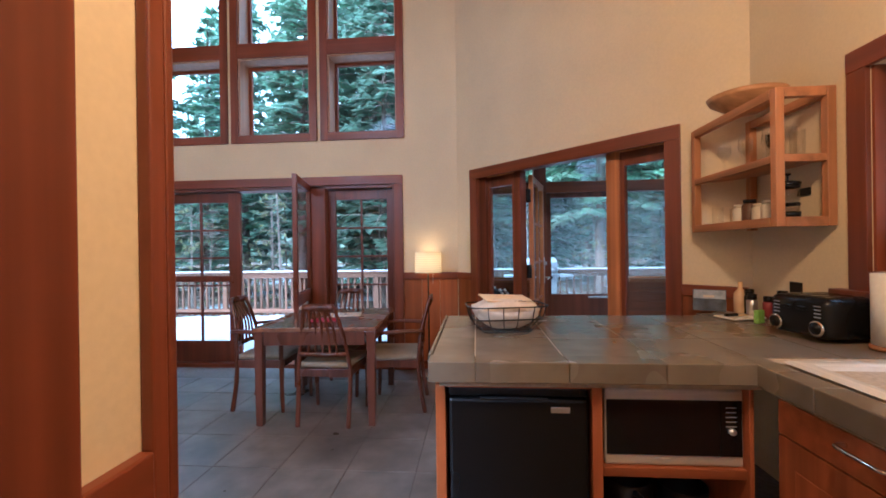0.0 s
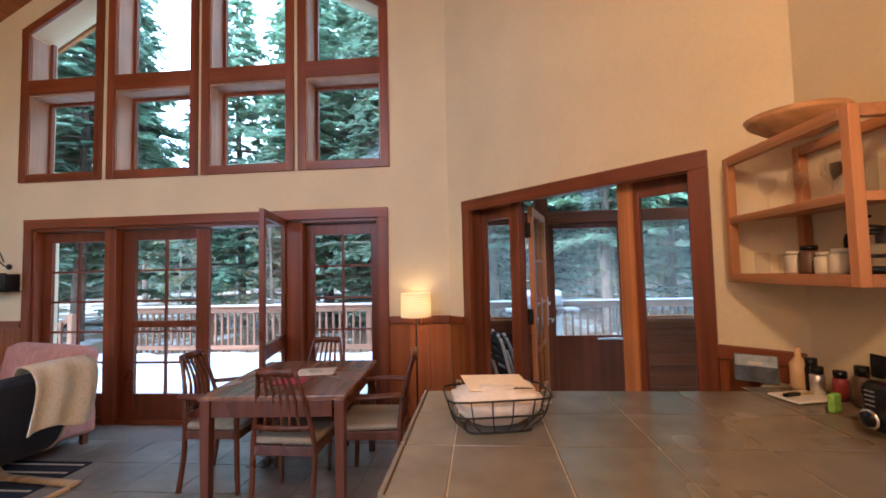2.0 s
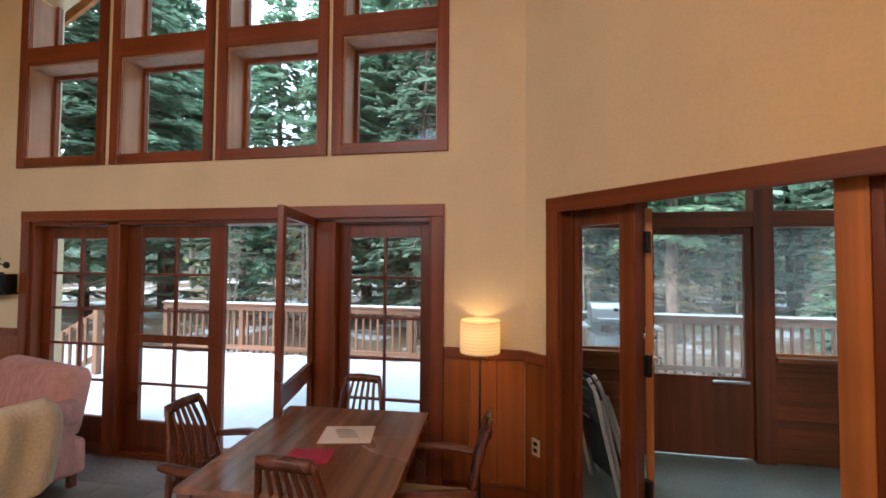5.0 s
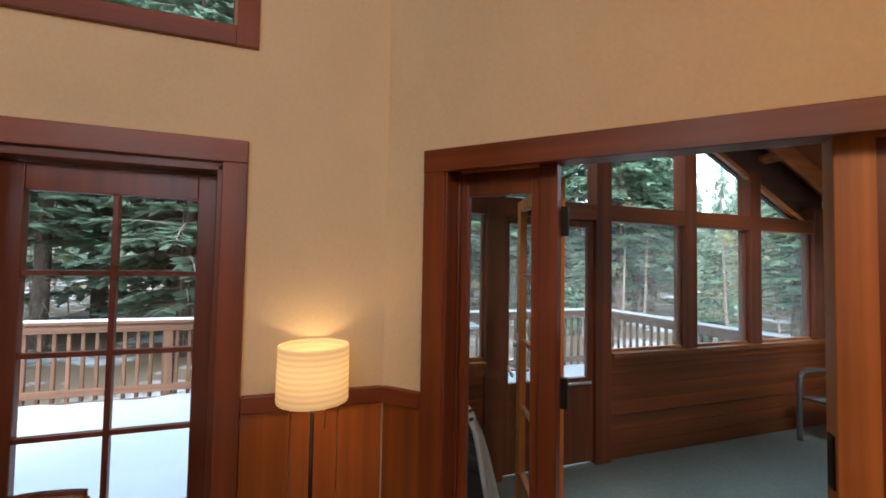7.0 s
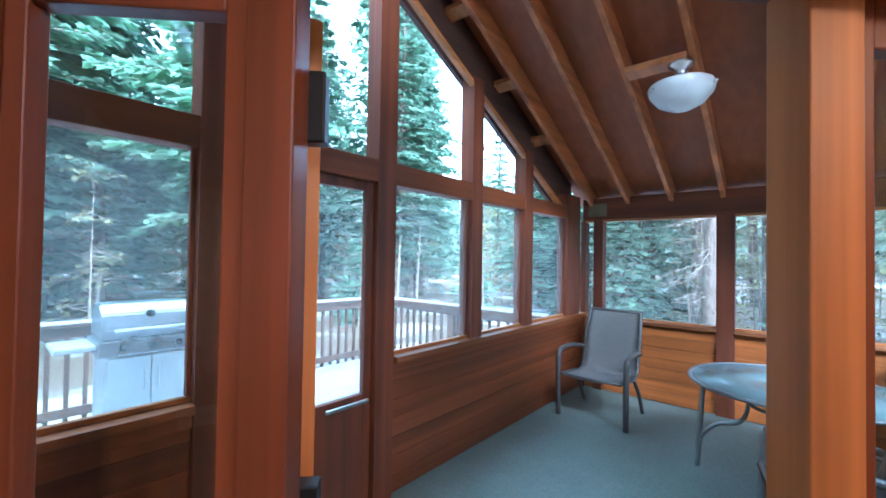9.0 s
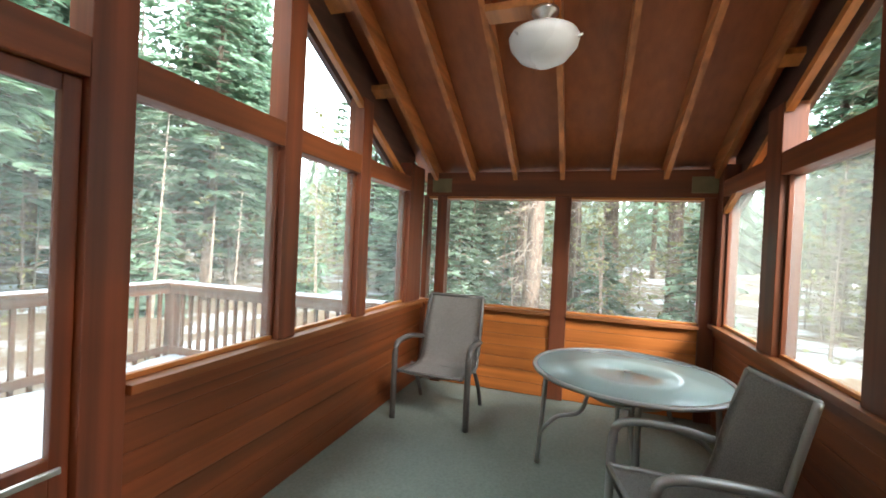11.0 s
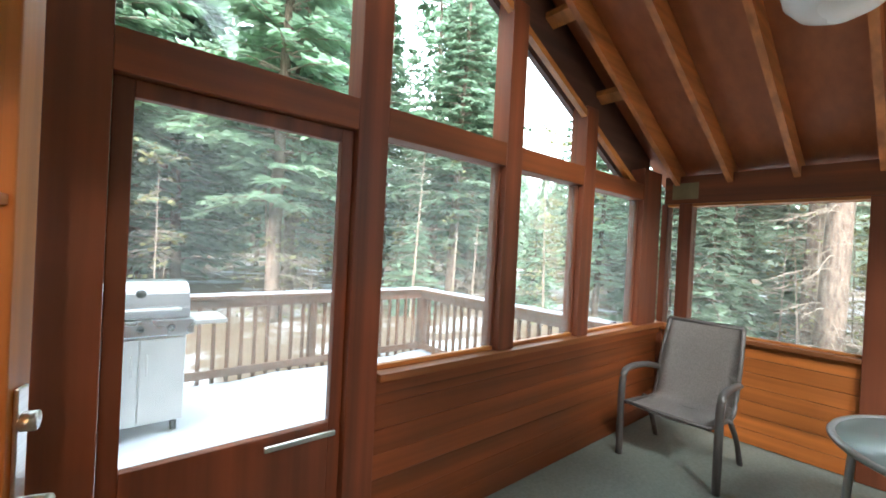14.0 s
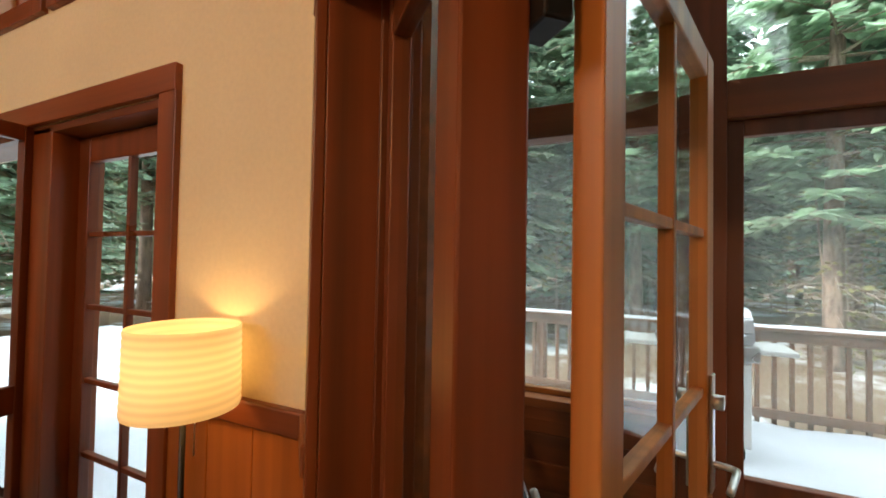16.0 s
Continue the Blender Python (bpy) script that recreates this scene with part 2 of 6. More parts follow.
n_open = [(-3.86, -0.09, 0.0, 2.04)]
UCOLS = [(-3.95, -3.16), (-2.93, -2.08), (-1.87, -1.04), (-0.83, -0.06)]
for a, b in UCOLS:
    n_open.append((a, b, 2.62, 3.50))
    n_open.append((a, b, 3.66, lambda x: ucase(x) - 0.10))
wall("wall_north", NORTH, -4.55, 0.6, ceil_z, n_open, 0.28, PLASTER, "cream plastered gable wall with tall windows")
wall("wall_diagonal", DIAG, 0, 2.616, lambda s: ceil_z(0.6 + s * 0.7071), [(0.30, 2.14, 0, 2.08)], 0.20, PLASTER, "cream plastered angled wall beside the porch door")
wall("wall_east", EAST, 0, 6.35, lambda s: ceil_z(2.45), [(0.75, 1.95, 1.20, 2.06)], 0.25, PLASTER, "cream plastered kitchen wall")
wall("wall_south", at_wall(0, -3.2, 180), -2.45, 7.0, lambda s: ceil_z(-s), [], 0.2, PLASTER, "cream plastered wall")
wall("wall_west", at_wall(-7, 0, 90), -3.2, 2.55, lambda s: ceil_z(-7), [], 0.2, PLASTER, "cream plastered wall")
wall("wall_northwest", at_wall(-4.55, 5.0, 45), -3.465, 0, lambda s: ceil_z(-4.55 + s * 0.7071), [(-1.45, -0.20, 0.62, 2.05)], 0.28, PLASTER, "cream plastered angled wall with a window")
wall("wall_stub", at_wall(0.28, 0, -90), -1.16, 3.2, lambda s: ceil_z(0.28) - 0.02, [], -0.14, PLASTER, "cream plastered end of a kitchen wall")
bm = bmesh.new()
for sgn, edge in ((-1, -7.2), (1, 2.7)):
    za, zb = RIDGE_Z, ceil_z(edge)
    v = [(RIDGE_X, -3.4, za), (edge, -3.4, zb), (edge, 2.6, zb), (-4.7, 5.1, ceil_z(-4.7)), (-4.7, 5.28, ceil_z(-4.7)), (RIDGE_X, 5.28, za)]
    if sgn > 0:
        v = [(RIDGE_X, -3.4, za), (edge, -3.4, zb), (edge, 3.2, zb), (1.0, 5.0, ceil_z(1.0)), (0.7, 5.28, ceil_z(0.7)), (RIDGE_X, 5.28, za)]
    a = [bm.verts.new(p) for p in v]
    b = [bm.verts.new((p[0], p[1], p[2] + 0.15)) for p in v]
    bm.faces.new(a)
    bm.faces.new(b[::-1])
    for i in range(len(v)):
        bm.faces.new((a[i], b[i], b[(i + 1) % len(v)], a[(i + 1) % len(v)]))
struct("ceiling", bm, CEILWOOD, "brown wooden cathedral ceiling", "ceiling")


ev = thing("eave", "wooden gable roof overhang outside the windows", "roof", kind="structure")
for xa, xb in ((-4.9, RIDGE_X), (RIDGE_X, 0.7)):
    bm = bmesh.new()
    prism(bm, [(xa, ceil_z(xa) - 0.06), (xb, ceil_z(xb) - 0.06), (xb, ceil_z(xb) + 0.16), (xa, ceil_z(xa) + 0.16)], 5.58, 5.62)
    part("bargeboard", bm, FIR_X, ev)
    bm = bmesh.new()
    prism(bm, [(xa, ceil_z(xa) + 0.10), (xb, ceil_z(xb) + 0.10), (xb, ceil_z(xb) + 0.13), (xa, ceil_z(xa) + 0.13)], 5.285, 5.5795)
    part("soffit", bm, SHEATH, ev)

# ---- openings ----
def casing(parent, x0, x1, z0, z1, w=0.095, t=0.022, bottom=False, head=None):
    """Flat boards round an opening, outer limits given, proud of the wall."""
    box_part("casing", TRIM_Z, parent, x0, x0 + w, -t, 0.001, z0, z1 - w, 0.003)
    box_part("casing", TRIM_Z, parent, x1 - w, x1, -t, 0.001, z0, z1 - w, 0.003)
    box_part("casing", TRIM_X, parent, x0, x1, -t - 0.003, 0.001, z1 - w, z1, 0.003)
    if bottom:
        box_part("casing", TRIM_X, parent, x0 + w, x1 - w, -t, 0.001, z0, z0 + w, 0.003)


def leaf(parent, x0, x1, z0, z1, y, cols, rows, stile=0.10, bottom=0.2, top=0.11, t=0.042, muntin=0.022, wood_m=None, glass=None, name=None, pane_bottom=None):
    """A glazed leaf with stiles, rails, muntins and its panes; bottom: height of the lowest rail."""
    wm = wood_m or DOORWOOD
    gm = glass or GLASS
    box_part("stile", wm, parent, x0, x0 + stile, y, y + t, z0, z1)
    box_part("stile", wm, parent, x1 - stile, x1, y, y + t, z0, z1)
    box_part("rail", wm, parent, x0 + stile, x1 - stile, y + 0.001, y + t - 0.001, z1 - top, z1)
    box_part("rail", wm, parent, x0 + stile, x1 - stile, y + 0.001, y + t - 0.001, z0, z0 + bottom)
    gx0, gx1, gz0, gz1 = x0 + stile, x1 - stile, z0 + bottom, z1 - top
    for i in range(1, cols):
        c = gx0 + (gx1 - gx0) * i / cols
        box_part("muntin", wm, parent, c - muntin / 2, c + muntin / 2, y + 0.006, y + t - 0.006, gz0, gz1, 0.003)
    for j in range(1, rows):
        c = gz0 + (gz1 - gz0) * j / rows
        box_part("muntin", wm, parent, gx0, gx1, y + 0.008, y + t - 0.008, c - muntin / 2, c + muntin / 2, 0.003)
    for i in range(cols):
        for j in range(rows):
            pa, pb = gx0 + (gx1 - gx0) * i / cols, gx0 + (gx1 - gx0) * (i + 1) / cols
            qa, qb = gz0 + (gz1 - gz0) * j / rows, gz0 + (gz1 - gz0) * (j + 1) / rows
            pane(parent, pa + 0.002, pb - 0.002, qa + 0.002, qb - 0.002, y + t / 2, gm)


def pane(parent, x0, x1, z0, z1, y, gm=None, name="pane", top=None):
    bm = bmesh.new()
    f0, f1 = (z1, z1) if top is None else (top(x0), top(x1))
    vs = [bm.verts.new(p) for p in ((x0, y, z0), (x1, y, z0), (x1, y, f1), (x0, y, f0))]
    bm.faces.new(vs)
    o = part(name, bm, gm or GLASS, parent)
    o.visible_shadow = False
    return o


w = thing("trim_1", "dark red wooden casings and wainscot on the kitchen wall end", "trim", at_wall(0.28, 0, -90), kind="structure")
box_part("casing", TRIM_Z, w, -1.18, -1.1605, -0.16, 0.022, 0, 2.9, 0.004)
box_part("casing", TRIM_Z, w, -1.16, -1.128, 0.0, 0.022, 0, 2.9, 0.004)
box_part("casing", TRIM_Z, w, -1.008, -0.78, 0.0, 0.03, 0, 2.9, 0.004)
box_part("cap_rail", TRIM_X, w, -1.1275, -1.0085, 0.0, 0.024, 0.925, 1.02, 0.004)
box_part("panel", WAINSCOT, w, -1.1275, -1.0085, 0.0, 0.012, 0, 0.925, 0.002)

# north doors: sidelight, shut leaf, open leaf, sidelight
w = thing("door_1", "dark red wooden french doors with sidelights, one leaf open", "door", NORTH, kind="structure")
casing(w, -3.95, 0.0, 0.0, 2.135)
for a, b in ((-3.87, -3.83), (-3.03, -2.90), (-1.08, -0.88), (-0.12, -0.08)):
    box_part("post", TRIM_Z, w, a, b, 0.002, 0.20, 0.0, 2.03, 0.004)
box_part("post", TRIM_X, w, -3.86, -0.09, 0.002, 0.20, 2.005, 2.038, 0.003)
box_part("threshold", TRIM_X, w, -3.86, -0.09, 0.03, 0.26, -0.02, 0.035, 0.006)
leaf(w, -3.83, -3.03, 0.04, 2.0, 0.10, 2, 5, bottom=0.24, stile=0.085)
leaf(w, -2.90, -1.93, 0.04, 2.0, 0.09, 2, 5, bottom=0.24, stile=0.14)
leaf(w, -0.88, -0.12, 0.04, 2.0, 0.10, 2, 5, bottom=0.24, stile=0.085)
box_part("rail", DOORWOOD, w, -2.80, -2.03, 0.078, 0.089, 0.97, 1.04, 0.003)
hinge_leaf = thing("open_door", "dark red glazed door leaf standing open into the room", "door", pose(-1.075, 5.02, 0, 0, 0, -77) , kind="structure")
leaf(hinge_leaf, 0.0, 0.78, 0.04, 2.045, -0.02, 1, 1, bottom=0.2, stile=0.055, top=0.07)
box_part("rail", DOORWOOD, hinge_leaf, 0.055, 0.725, -0.018, 0.02, 0.78, 0.90, 0.003)

# upper windows
for k, (a, b) in enumerate(UCOLS):
    w = thing("window_%d" % (k + 1), "tall fixed gable window with dark red wooden casing", "window", NORTH, kind="structure")
    o0, o1 = a - 0.085, b + 0.085
    box_part("casing", TRIM_Z, w, o0, a, -0.025, 0.001, 2.54, ucase(o0) - 0.06, 0.003)
    box_part("casing", TRIM_Z, w, b, o1, -0.025, 0.001, 2.54, ucase(o1) - 0.06, 0.003)
    box_part("casing", TRIM_X, w, a, b, -0.024, 0.001, 2.54, 2.62, 0.003)
    box_part("casing", TRIM_X, w, a, b, -0.024, 0.001, 3.50, 3.66, 0.003)
    bm = bmesh.new()
    prism(bm, [(o0, ucase(o0) - 0.10), (o1, ucase(o1) - 0.10), (o1, ucase(o1)), (o0, ucase(o0))] if not (a < RIDGE_X < b) else
          [(o0, ucase(o0) - 0.10), (RIDGE_X, ucase(RIDGE_X) - 0.10), (o1, ucase(o1) - 0.10), (o1, ucase(o1)), (RIDGE_X, ucase(RIDGE_X)), (o0, ucase(o0))], -0.028, 0.001)
    part("casing", bm, TRIM_X, w)
    for z0, z1 in ((2.62, 3.50), (3.66, None)):
        ta, tb = (z1, z1) if z1 else (ucase(a) - 0.10, ucase(b) - 0.10)
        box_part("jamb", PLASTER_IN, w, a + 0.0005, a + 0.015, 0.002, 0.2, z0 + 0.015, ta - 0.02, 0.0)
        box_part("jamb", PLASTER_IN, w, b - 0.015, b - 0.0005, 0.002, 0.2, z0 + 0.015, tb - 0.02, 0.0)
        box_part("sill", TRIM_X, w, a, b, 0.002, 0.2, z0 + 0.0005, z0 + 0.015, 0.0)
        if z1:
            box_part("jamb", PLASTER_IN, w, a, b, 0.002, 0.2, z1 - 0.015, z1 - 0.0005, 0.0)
            leaf(w, a + 0.015, b - 0.015, z0 + 0.015, z1 - 0.015, 0.19, 1, 1, stile=0.035, bottom=0.045, top=0.035, wood_m=TRIM_Z)
        else:
            box_part("stile", TRIM_Z, w, a + 0.015, a + 0.05, 0.19, 0.23, z0, ta - 0.005, 0.002)
            box_part("stile", TRIM_Z, w, b - 0.05, b - 0.015, 0.19, 0.23, z0, tb - 0.005, 0.002)
            box_part("rail", TRIM_X, w, a + 0.05, b - 0.05, 0.19, 0.23, z0 + 0.015, z0 + 0.06, 0.002)
            pane(w, a + 0.04, b - 0.04, z0 + 0.05, 0, 0.21, GLASS, top=lambda x: ucase(x) - 0.11)

# angled wall: doorway between two sidelights, set deep in the wall
w = thing("door_2", "reddish wooden porch doorway with two glazed sidelights", "door", DIAG @ Matrix.Translation((0.03, 0, 0)), kind="structure")
casing(w, 0.18, 2.20, 0.0, 2.135, w=0.10)
box_part("jamb", TRIM_Z, w, 0.2705, 0.285, 0.002, 0.205, 0, 2.065, 0.002)
box_part("jamb", TRIM_Z, w, 2.095, 2.1095, 0.002, 0.205, 0, 2.065, 0.002)
box_part("jamb", TRIM_X, w, 0.2705, 2.1095, 0.002, 0.205, 2.065, 2.0795, 0.002)
for a, b in ((0.285, 0.30), (0.665, 0.742), (1.61, 1.715), (2.08, 2.095)):
    box_part("post", TRIM_Z if a < 1 else FIR, w, a, b, 0.11, 0.20, 0, 2.064, 0.004)
for a, b in ((0.30, 0.665), (1.715, 2.08)):
    leaf(w, a, b, 0.02, 2.064, 0.125, 1, 1, stile=0.036, bottom=0.10, top=0.12, wood_m=TRIM_Z)
    box_part("stop", FIR_X, w, a, b, 0.112, 0.1245, 2.05, 2.064, 0.002)
box_part("threshold", TRIM_X, w, 0.742, 1.61, 0.05, 0.36, -0.02, 0.02, 0.005)
box_part("strike_plate", BLACKMETAL, w, 1.604, 1.6105, 0.13, 0.175, 0.93, 1.10, 0.001, "black strike plate")
for z in (0.28, 1.02, 1.76):
    box_part("hinge", BLACKMETAL, w, 0.705, 0.77, 0.2005, 0.24, z, z + 0.13, 0.004, "black metal hinge")

# the porch door leaf, swung out into the porch
pl = thing("porch_door", "reddish glazed porch door leaf standing open", "door", pose(1.342, 4.68, 0, 0, 0, 73.3), kind="structure")
leaf(pl, 0.0, 0.80, 0.03, 2.04, -0.022, 2, 4, stile=0.085, bottom=0.32, top=0.07, wood_m=FIR)
for side in (-1, 1):
    y0 = 0.021 if side > 0 else -0.023
    box_part("escutcheon", STEEL, pl, 0.735, 0.775, min(y0, y0 + side * 0.008), max(y0, y0 + side * 0.008), 0.90, 1.20, 0.003, "brushed metal back plate")
    bm = bmesh.new()
    tube(bm, curve_pts([(0.755, y0, 0.97), (0.755, y0 + side * 0.05, 0.97), (0.73, y0 + side * 0.058, 0.97), (0.65, y0 + side * 0.055, 0.955)]), 0.009)
    part("lever", bm, STEEL, pl, "brushed metal lever handle", True)
    bm = bmesh.new()
    tube(bm, [(0.755, y0, 1.13), (0.755, y0 + side * 0.03, 1.13)], 0.02, 12)
    part("lock", bm, STEEL, pl, "round thumb turn lock", True)

# kitchen window
w = thing("window_5", "kitchen window with reddish wooden casing", "window", EAST, kind="structure")
casing(w, 0.66, 2.04, 1.11, 2.15, w=0.09, bottom=True)
box_part("sill", TRIM_X, w, 0.60, 2.10, -0.06, 0.0, 1.085, 1.115, 0.006)
# jambs in the dark trim wood, its tone standing in for the reveal's shadow
for a, b in ((0.75, 0.765), (1.935, 1.95)):
    box_part("jamb", TRIM_Z, w, a, b, 0.002, 0.2, 1.2, 2.06, 0.002)
leaf(w, 0.765, 1.935, 1.2, 2.06, 0.17, 2, 1, stile=0.05, bottom=0.06, top=0.05)

# window beside the sofa
w = thing("window_6", "double hung window with dark red wooden casing", "window", at_wall(-4.55, 5.0, 45), kind="structure")
casing(w, -1.54, -0.11, 0.53, 2.135, w=0.09, bottom=True)
leaf(w, -1.45, -0.20, 1.33, 2.05, 0.12, 1, 1, stile=0.05, bottom=0.05, top=0.05, wood_m=TRIM_Z)
leaf(w, -1.45, -0.20, 0.62, 1.35, 0.08, 1, 1, stile=0.05, bottom=0.06, top=0.045, wood_m=TRIM_Z)

# ---- porch ----
PFLOOR = mat("porch_floor_paint", (0.20, 0.235, 0.20), 0.75, scale=50, var=0.12, bump=0.2, stain=0.12)
bm = bmesh.new()
slab(bm, [(0.75, 6.04), (0.75, 5.32), (1.05, 5.0), (2.70, 3.36), (2.70, 3.02), (6.0, 3.02), (6.0, 6.04)], -0.15, -0.005)
struct("porch_floor", bm, PFLOOR, "grey green painted porch floor", "floor")
NP = [(1.55, 1.705), (2.56, 2.715), (3.545, 3.69), (4.40, 4.55), (5.36, 5.72)]


def slope_line(x):
    """Lower edge of the gable framing on the porch side walls."""
    return 2.89 - 0.5 * (x - 3.67)


def porch_side(name, m, flip, posts, x_lo, x_hi, door):
    w = thing(name, "reddish cedar porch side wall with screened openings", "wall", m, kind="structure")
    sx = -1 if flip else 1

    def b(nm, mt, x0, x1, y0, y1, z0, z1, bev=0.004):
        a, c = sorted((sx * x0, sx * x1))
        return box_part(nm, mt, w, a, c, y0, y1, z0, z1, bev)
    ends = [x_lo] + [v for p in posts for v in p] + [x_hi]
    for p0, p1 in posts:
        b("post", CEDAR_Z, p0, p1, -0.02, 0.11, 0.0 if door and p0 < 2.6 else 0.9055, max(min(slope_line((p0 + p1) / 2), 3.9) + 0.12, 2.3))
    spans = [(ends[i], ends[i + 1]) for i in range(0, len(ends), 2) if ends[i + 1] - ends[i] > 0.05]
    for s0, s1 in spans:
        b("top_rail", CEDAR_X, s0, s1, -0.018, 0.10, 2.02, 2.16)
        is_door = door and s0 < 2.0 < s1
        if not is_door:
            b("stop", FIR_X, s0, s1, 0.02, 0.05, 0.9055, 0.93)
            b("stop", CEDAR_Z, s0, s0 + 0.02, 0.02, 0.05, 0.93, 2.02)
            b("stop", CEDAR_Z, s1 - 0.02, s1, 0.02, 0.05, 0.93, 2.02)
            a, c = sorted((sx * (s0 + 0.015), sx * (s1 - 0.015)))
            pane(w, a, c, 0.91, 2.015, 0.045, SCREEN, "screen")
        a, c = sorted((sx * s0, sx * s1))
        t0, t1 = slope_line(s0), slope_line(s1)
        if t1 > 2.2:
            pane(w, a, c, 2.165, 0, 0.06, PORCHGLASS, "pane", top=lambda x: slope_line(abs(x)))
        elif t0 > 2.2:
            xe = 3.67 + (2.89 - 2.14) / 0.5
            bmw = bmesh.new()
            bmw.faces.new([bmw.verts.new(p) for p in ((sx * s0, 0.06, 2.14), (sx * xe, 0.06, 2.14), (sx * s0, 0.06, t0))])
            part("pane", bmw, PORCHGLASS, w).visible_shadow = False
    for s0, s1 in ([(x_lo, 1.549), (2.7155, x_hi + 0.13)] if door else [(x_lo, x_hi)]):
        b("sill", SILLWOOD, s0, s1, -0.05, 0.09, 0.865, 0.905)
        b("apron", CEDAR_X, s0, s1, -0.012, 0.0115, 0.80, 0.864)
        # unseen sheet added so no daylight leaks between the boards
        b("backing", SHADE_DARK, s0 - 0.02, s1, 0.0305, 0.06, 0.0, 0.862, 0)
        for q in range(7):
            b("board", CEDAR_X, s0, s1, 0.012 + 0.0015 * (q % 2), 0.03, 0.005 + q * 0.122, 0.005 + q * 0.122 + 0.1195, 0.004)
    # sloping trim and gable band above it, the band's shadow put into its dark colour
    xe = x_hi
    for nm, mt, lo, hi, y0, y1 in (("sloping_trim", FIR_X, 0.0, 0.05, -0.012, 0.03), ("gable_band", SHADE_DARK, 0.05, 0.62, 0.101, 0.14)):
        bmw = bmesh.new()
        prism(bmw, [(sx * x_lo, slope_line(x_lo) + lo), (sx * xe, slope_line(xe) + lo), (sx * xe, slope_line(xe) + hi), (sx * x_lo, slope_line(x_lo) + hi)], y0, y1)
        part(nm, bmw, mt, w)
    return w


pn = porch_side("porch_wall_north", PN, False, NP, 0.80, 5.72, True)
ps = porch_side("porch_wall_south", PS, True, [(2.72, 2.78), (3.60, 3.79), (4.64, 4.86), (5.70, 5.855)], 2.72, 5.855, False)

# screen door in the north side
sd = thing("screen_door", "dark wooden screen door, closed", "door", PN, kind="structure")
leaf(sd, 1.706, 2.559, 0.02, 2.018, 0.02, 1, 1, stile=0.058, bottom=0.69, top=0.06, wood_m=CEDAR_Z, glass=SCREEN)
box_part("push_bar", STEEL, sd, 2.22, 2.52, -0.015, 0.0, 0.66, 0.685, 0.005, "brushed metal push bar")

# east end of the porch
w = thing("porch_wall_east", "reddish cedar porch end wall with screened openings", "wall", PE, kind="structure")
EP = [(-5.955, -5.90), (-5.80, -5.69), (-4.55, -4.395), (-3.25, -3.13)]
for a, b in EP:
    box_part("post", CEDAR_Z, w, a, b, -0.02, 0.11, 0.0, 2.03)
for (a0, a), (b, b1) in zip(EP, EP[1:]):
    box_part("sill", SILLWOOD, w, a, b, -0.045, 0.09, 0.835, 0.87)
    box_part("stop", FIR_X, w, a, b, -0.02, 0.05, 2.005, 2.03)
    box_part("stop", FIR_X, w, a, b, 0.02, 0.05, 0.8705, 0.89)
    pane(w, a, b, 0.88, 2.01, 0.045, SCREEN, "screen")
box_part("corner_post", CEDAR_Z, w, -3.125, -3.02, -0.02, 0.11, 0.0, 2.03)
# added dark sheet, keeps daylight out of the end wall's joints
box_part("backing", SHADE_DARK, w, -5.93, -3.13, 0.0305, 0.06, 0.0, 0.834, 0)
# same boards as the side walls, painted brighter for the light they catch
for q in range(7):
    box_part("board", LIT_CEDAR, w, -5.93, -3.13, 0.012 + 0.002 * (q % 2), 0.03, 0.004 + q * 0.119, 0.004 + q * 0.119 + 0.1155, 0.004)
box_part("beam", CEDAR_X, w, -5.93, -3.13, -0.03, 0.12, 2.0305, 2.285, 0.006)
GALV = mat("painted_bracket", (0.20, 0.17, 0.09), 0.5, 0.3, var=0.2)
box_part("bracket", GALV, w, -5.86, -5.64, -0.036, -0.03, 2.07, 2.22, 0.001)
box_part("bracket", GALV, w, -3.36, -3.14, -0.036, -0.03, 2.07, 2.22, 0.001)

# porch roof
rf = thing("porch_roof", "open wooden porch roof with exposed rafters", "roof", None, kind="structure")
for y in (5.82, 5.40, 4.955, 4.49, 4.025, 3.57, 3.165):
    bm = bmesh.new()
    prism(bm, [(0.9, roof_z(0.9)), (6.2, roof_z(6.2)), (6.2, roof_z(6.2) + 0.19), (0.9, roof_z(0.9) + 0.19)], y - 0.021, y + 0.021)
    part("rafter", bm, RAFTER, rf)
bm = bmesh.new()
prism(bm, [(0.6, roof_z(0.6) + 0.191), (6.5, roof_z(6.5) + 0.191), (6.5, roof_z(6.5) + 0.22), (0.6, roof_z(0.6) + 0.22)], 3.0, 6.06)
part("sheathing", bm, SHEATH, rf)
for x in (2.6, 3.3, 4.0, 4.7):
    for y0, y1 in ((5.842, 6.03), (3.03, 3.143)):
        bm = bmesh.new()
        prism(bm, [(x, roof_z(x) + 0.01), (x + 0.09, roof_z(x + 0.09) + 0.01), (x + 0.09, roof_z(x + 0.09) + 0.05), (x, roof_z(x) + 0.05)], y0, y1)
        part("lookout", bm, FIR_X, rf)
wall("porch_wall_west", at_wall(0.80, 0, 90), 5.29, 5.93, lambda s: 2.6, [], 0.1, CEDAR_X, "reddish cedar boarded end of the porch")

# ---- lamps of the rooms ----
bulb(1.3, 0.9, 2.72, KITCHEN)
bulb(-0.9, 0.4, 3.6, ROOM)
bulb(-3.2, 0.5, 3.6, ROOM)

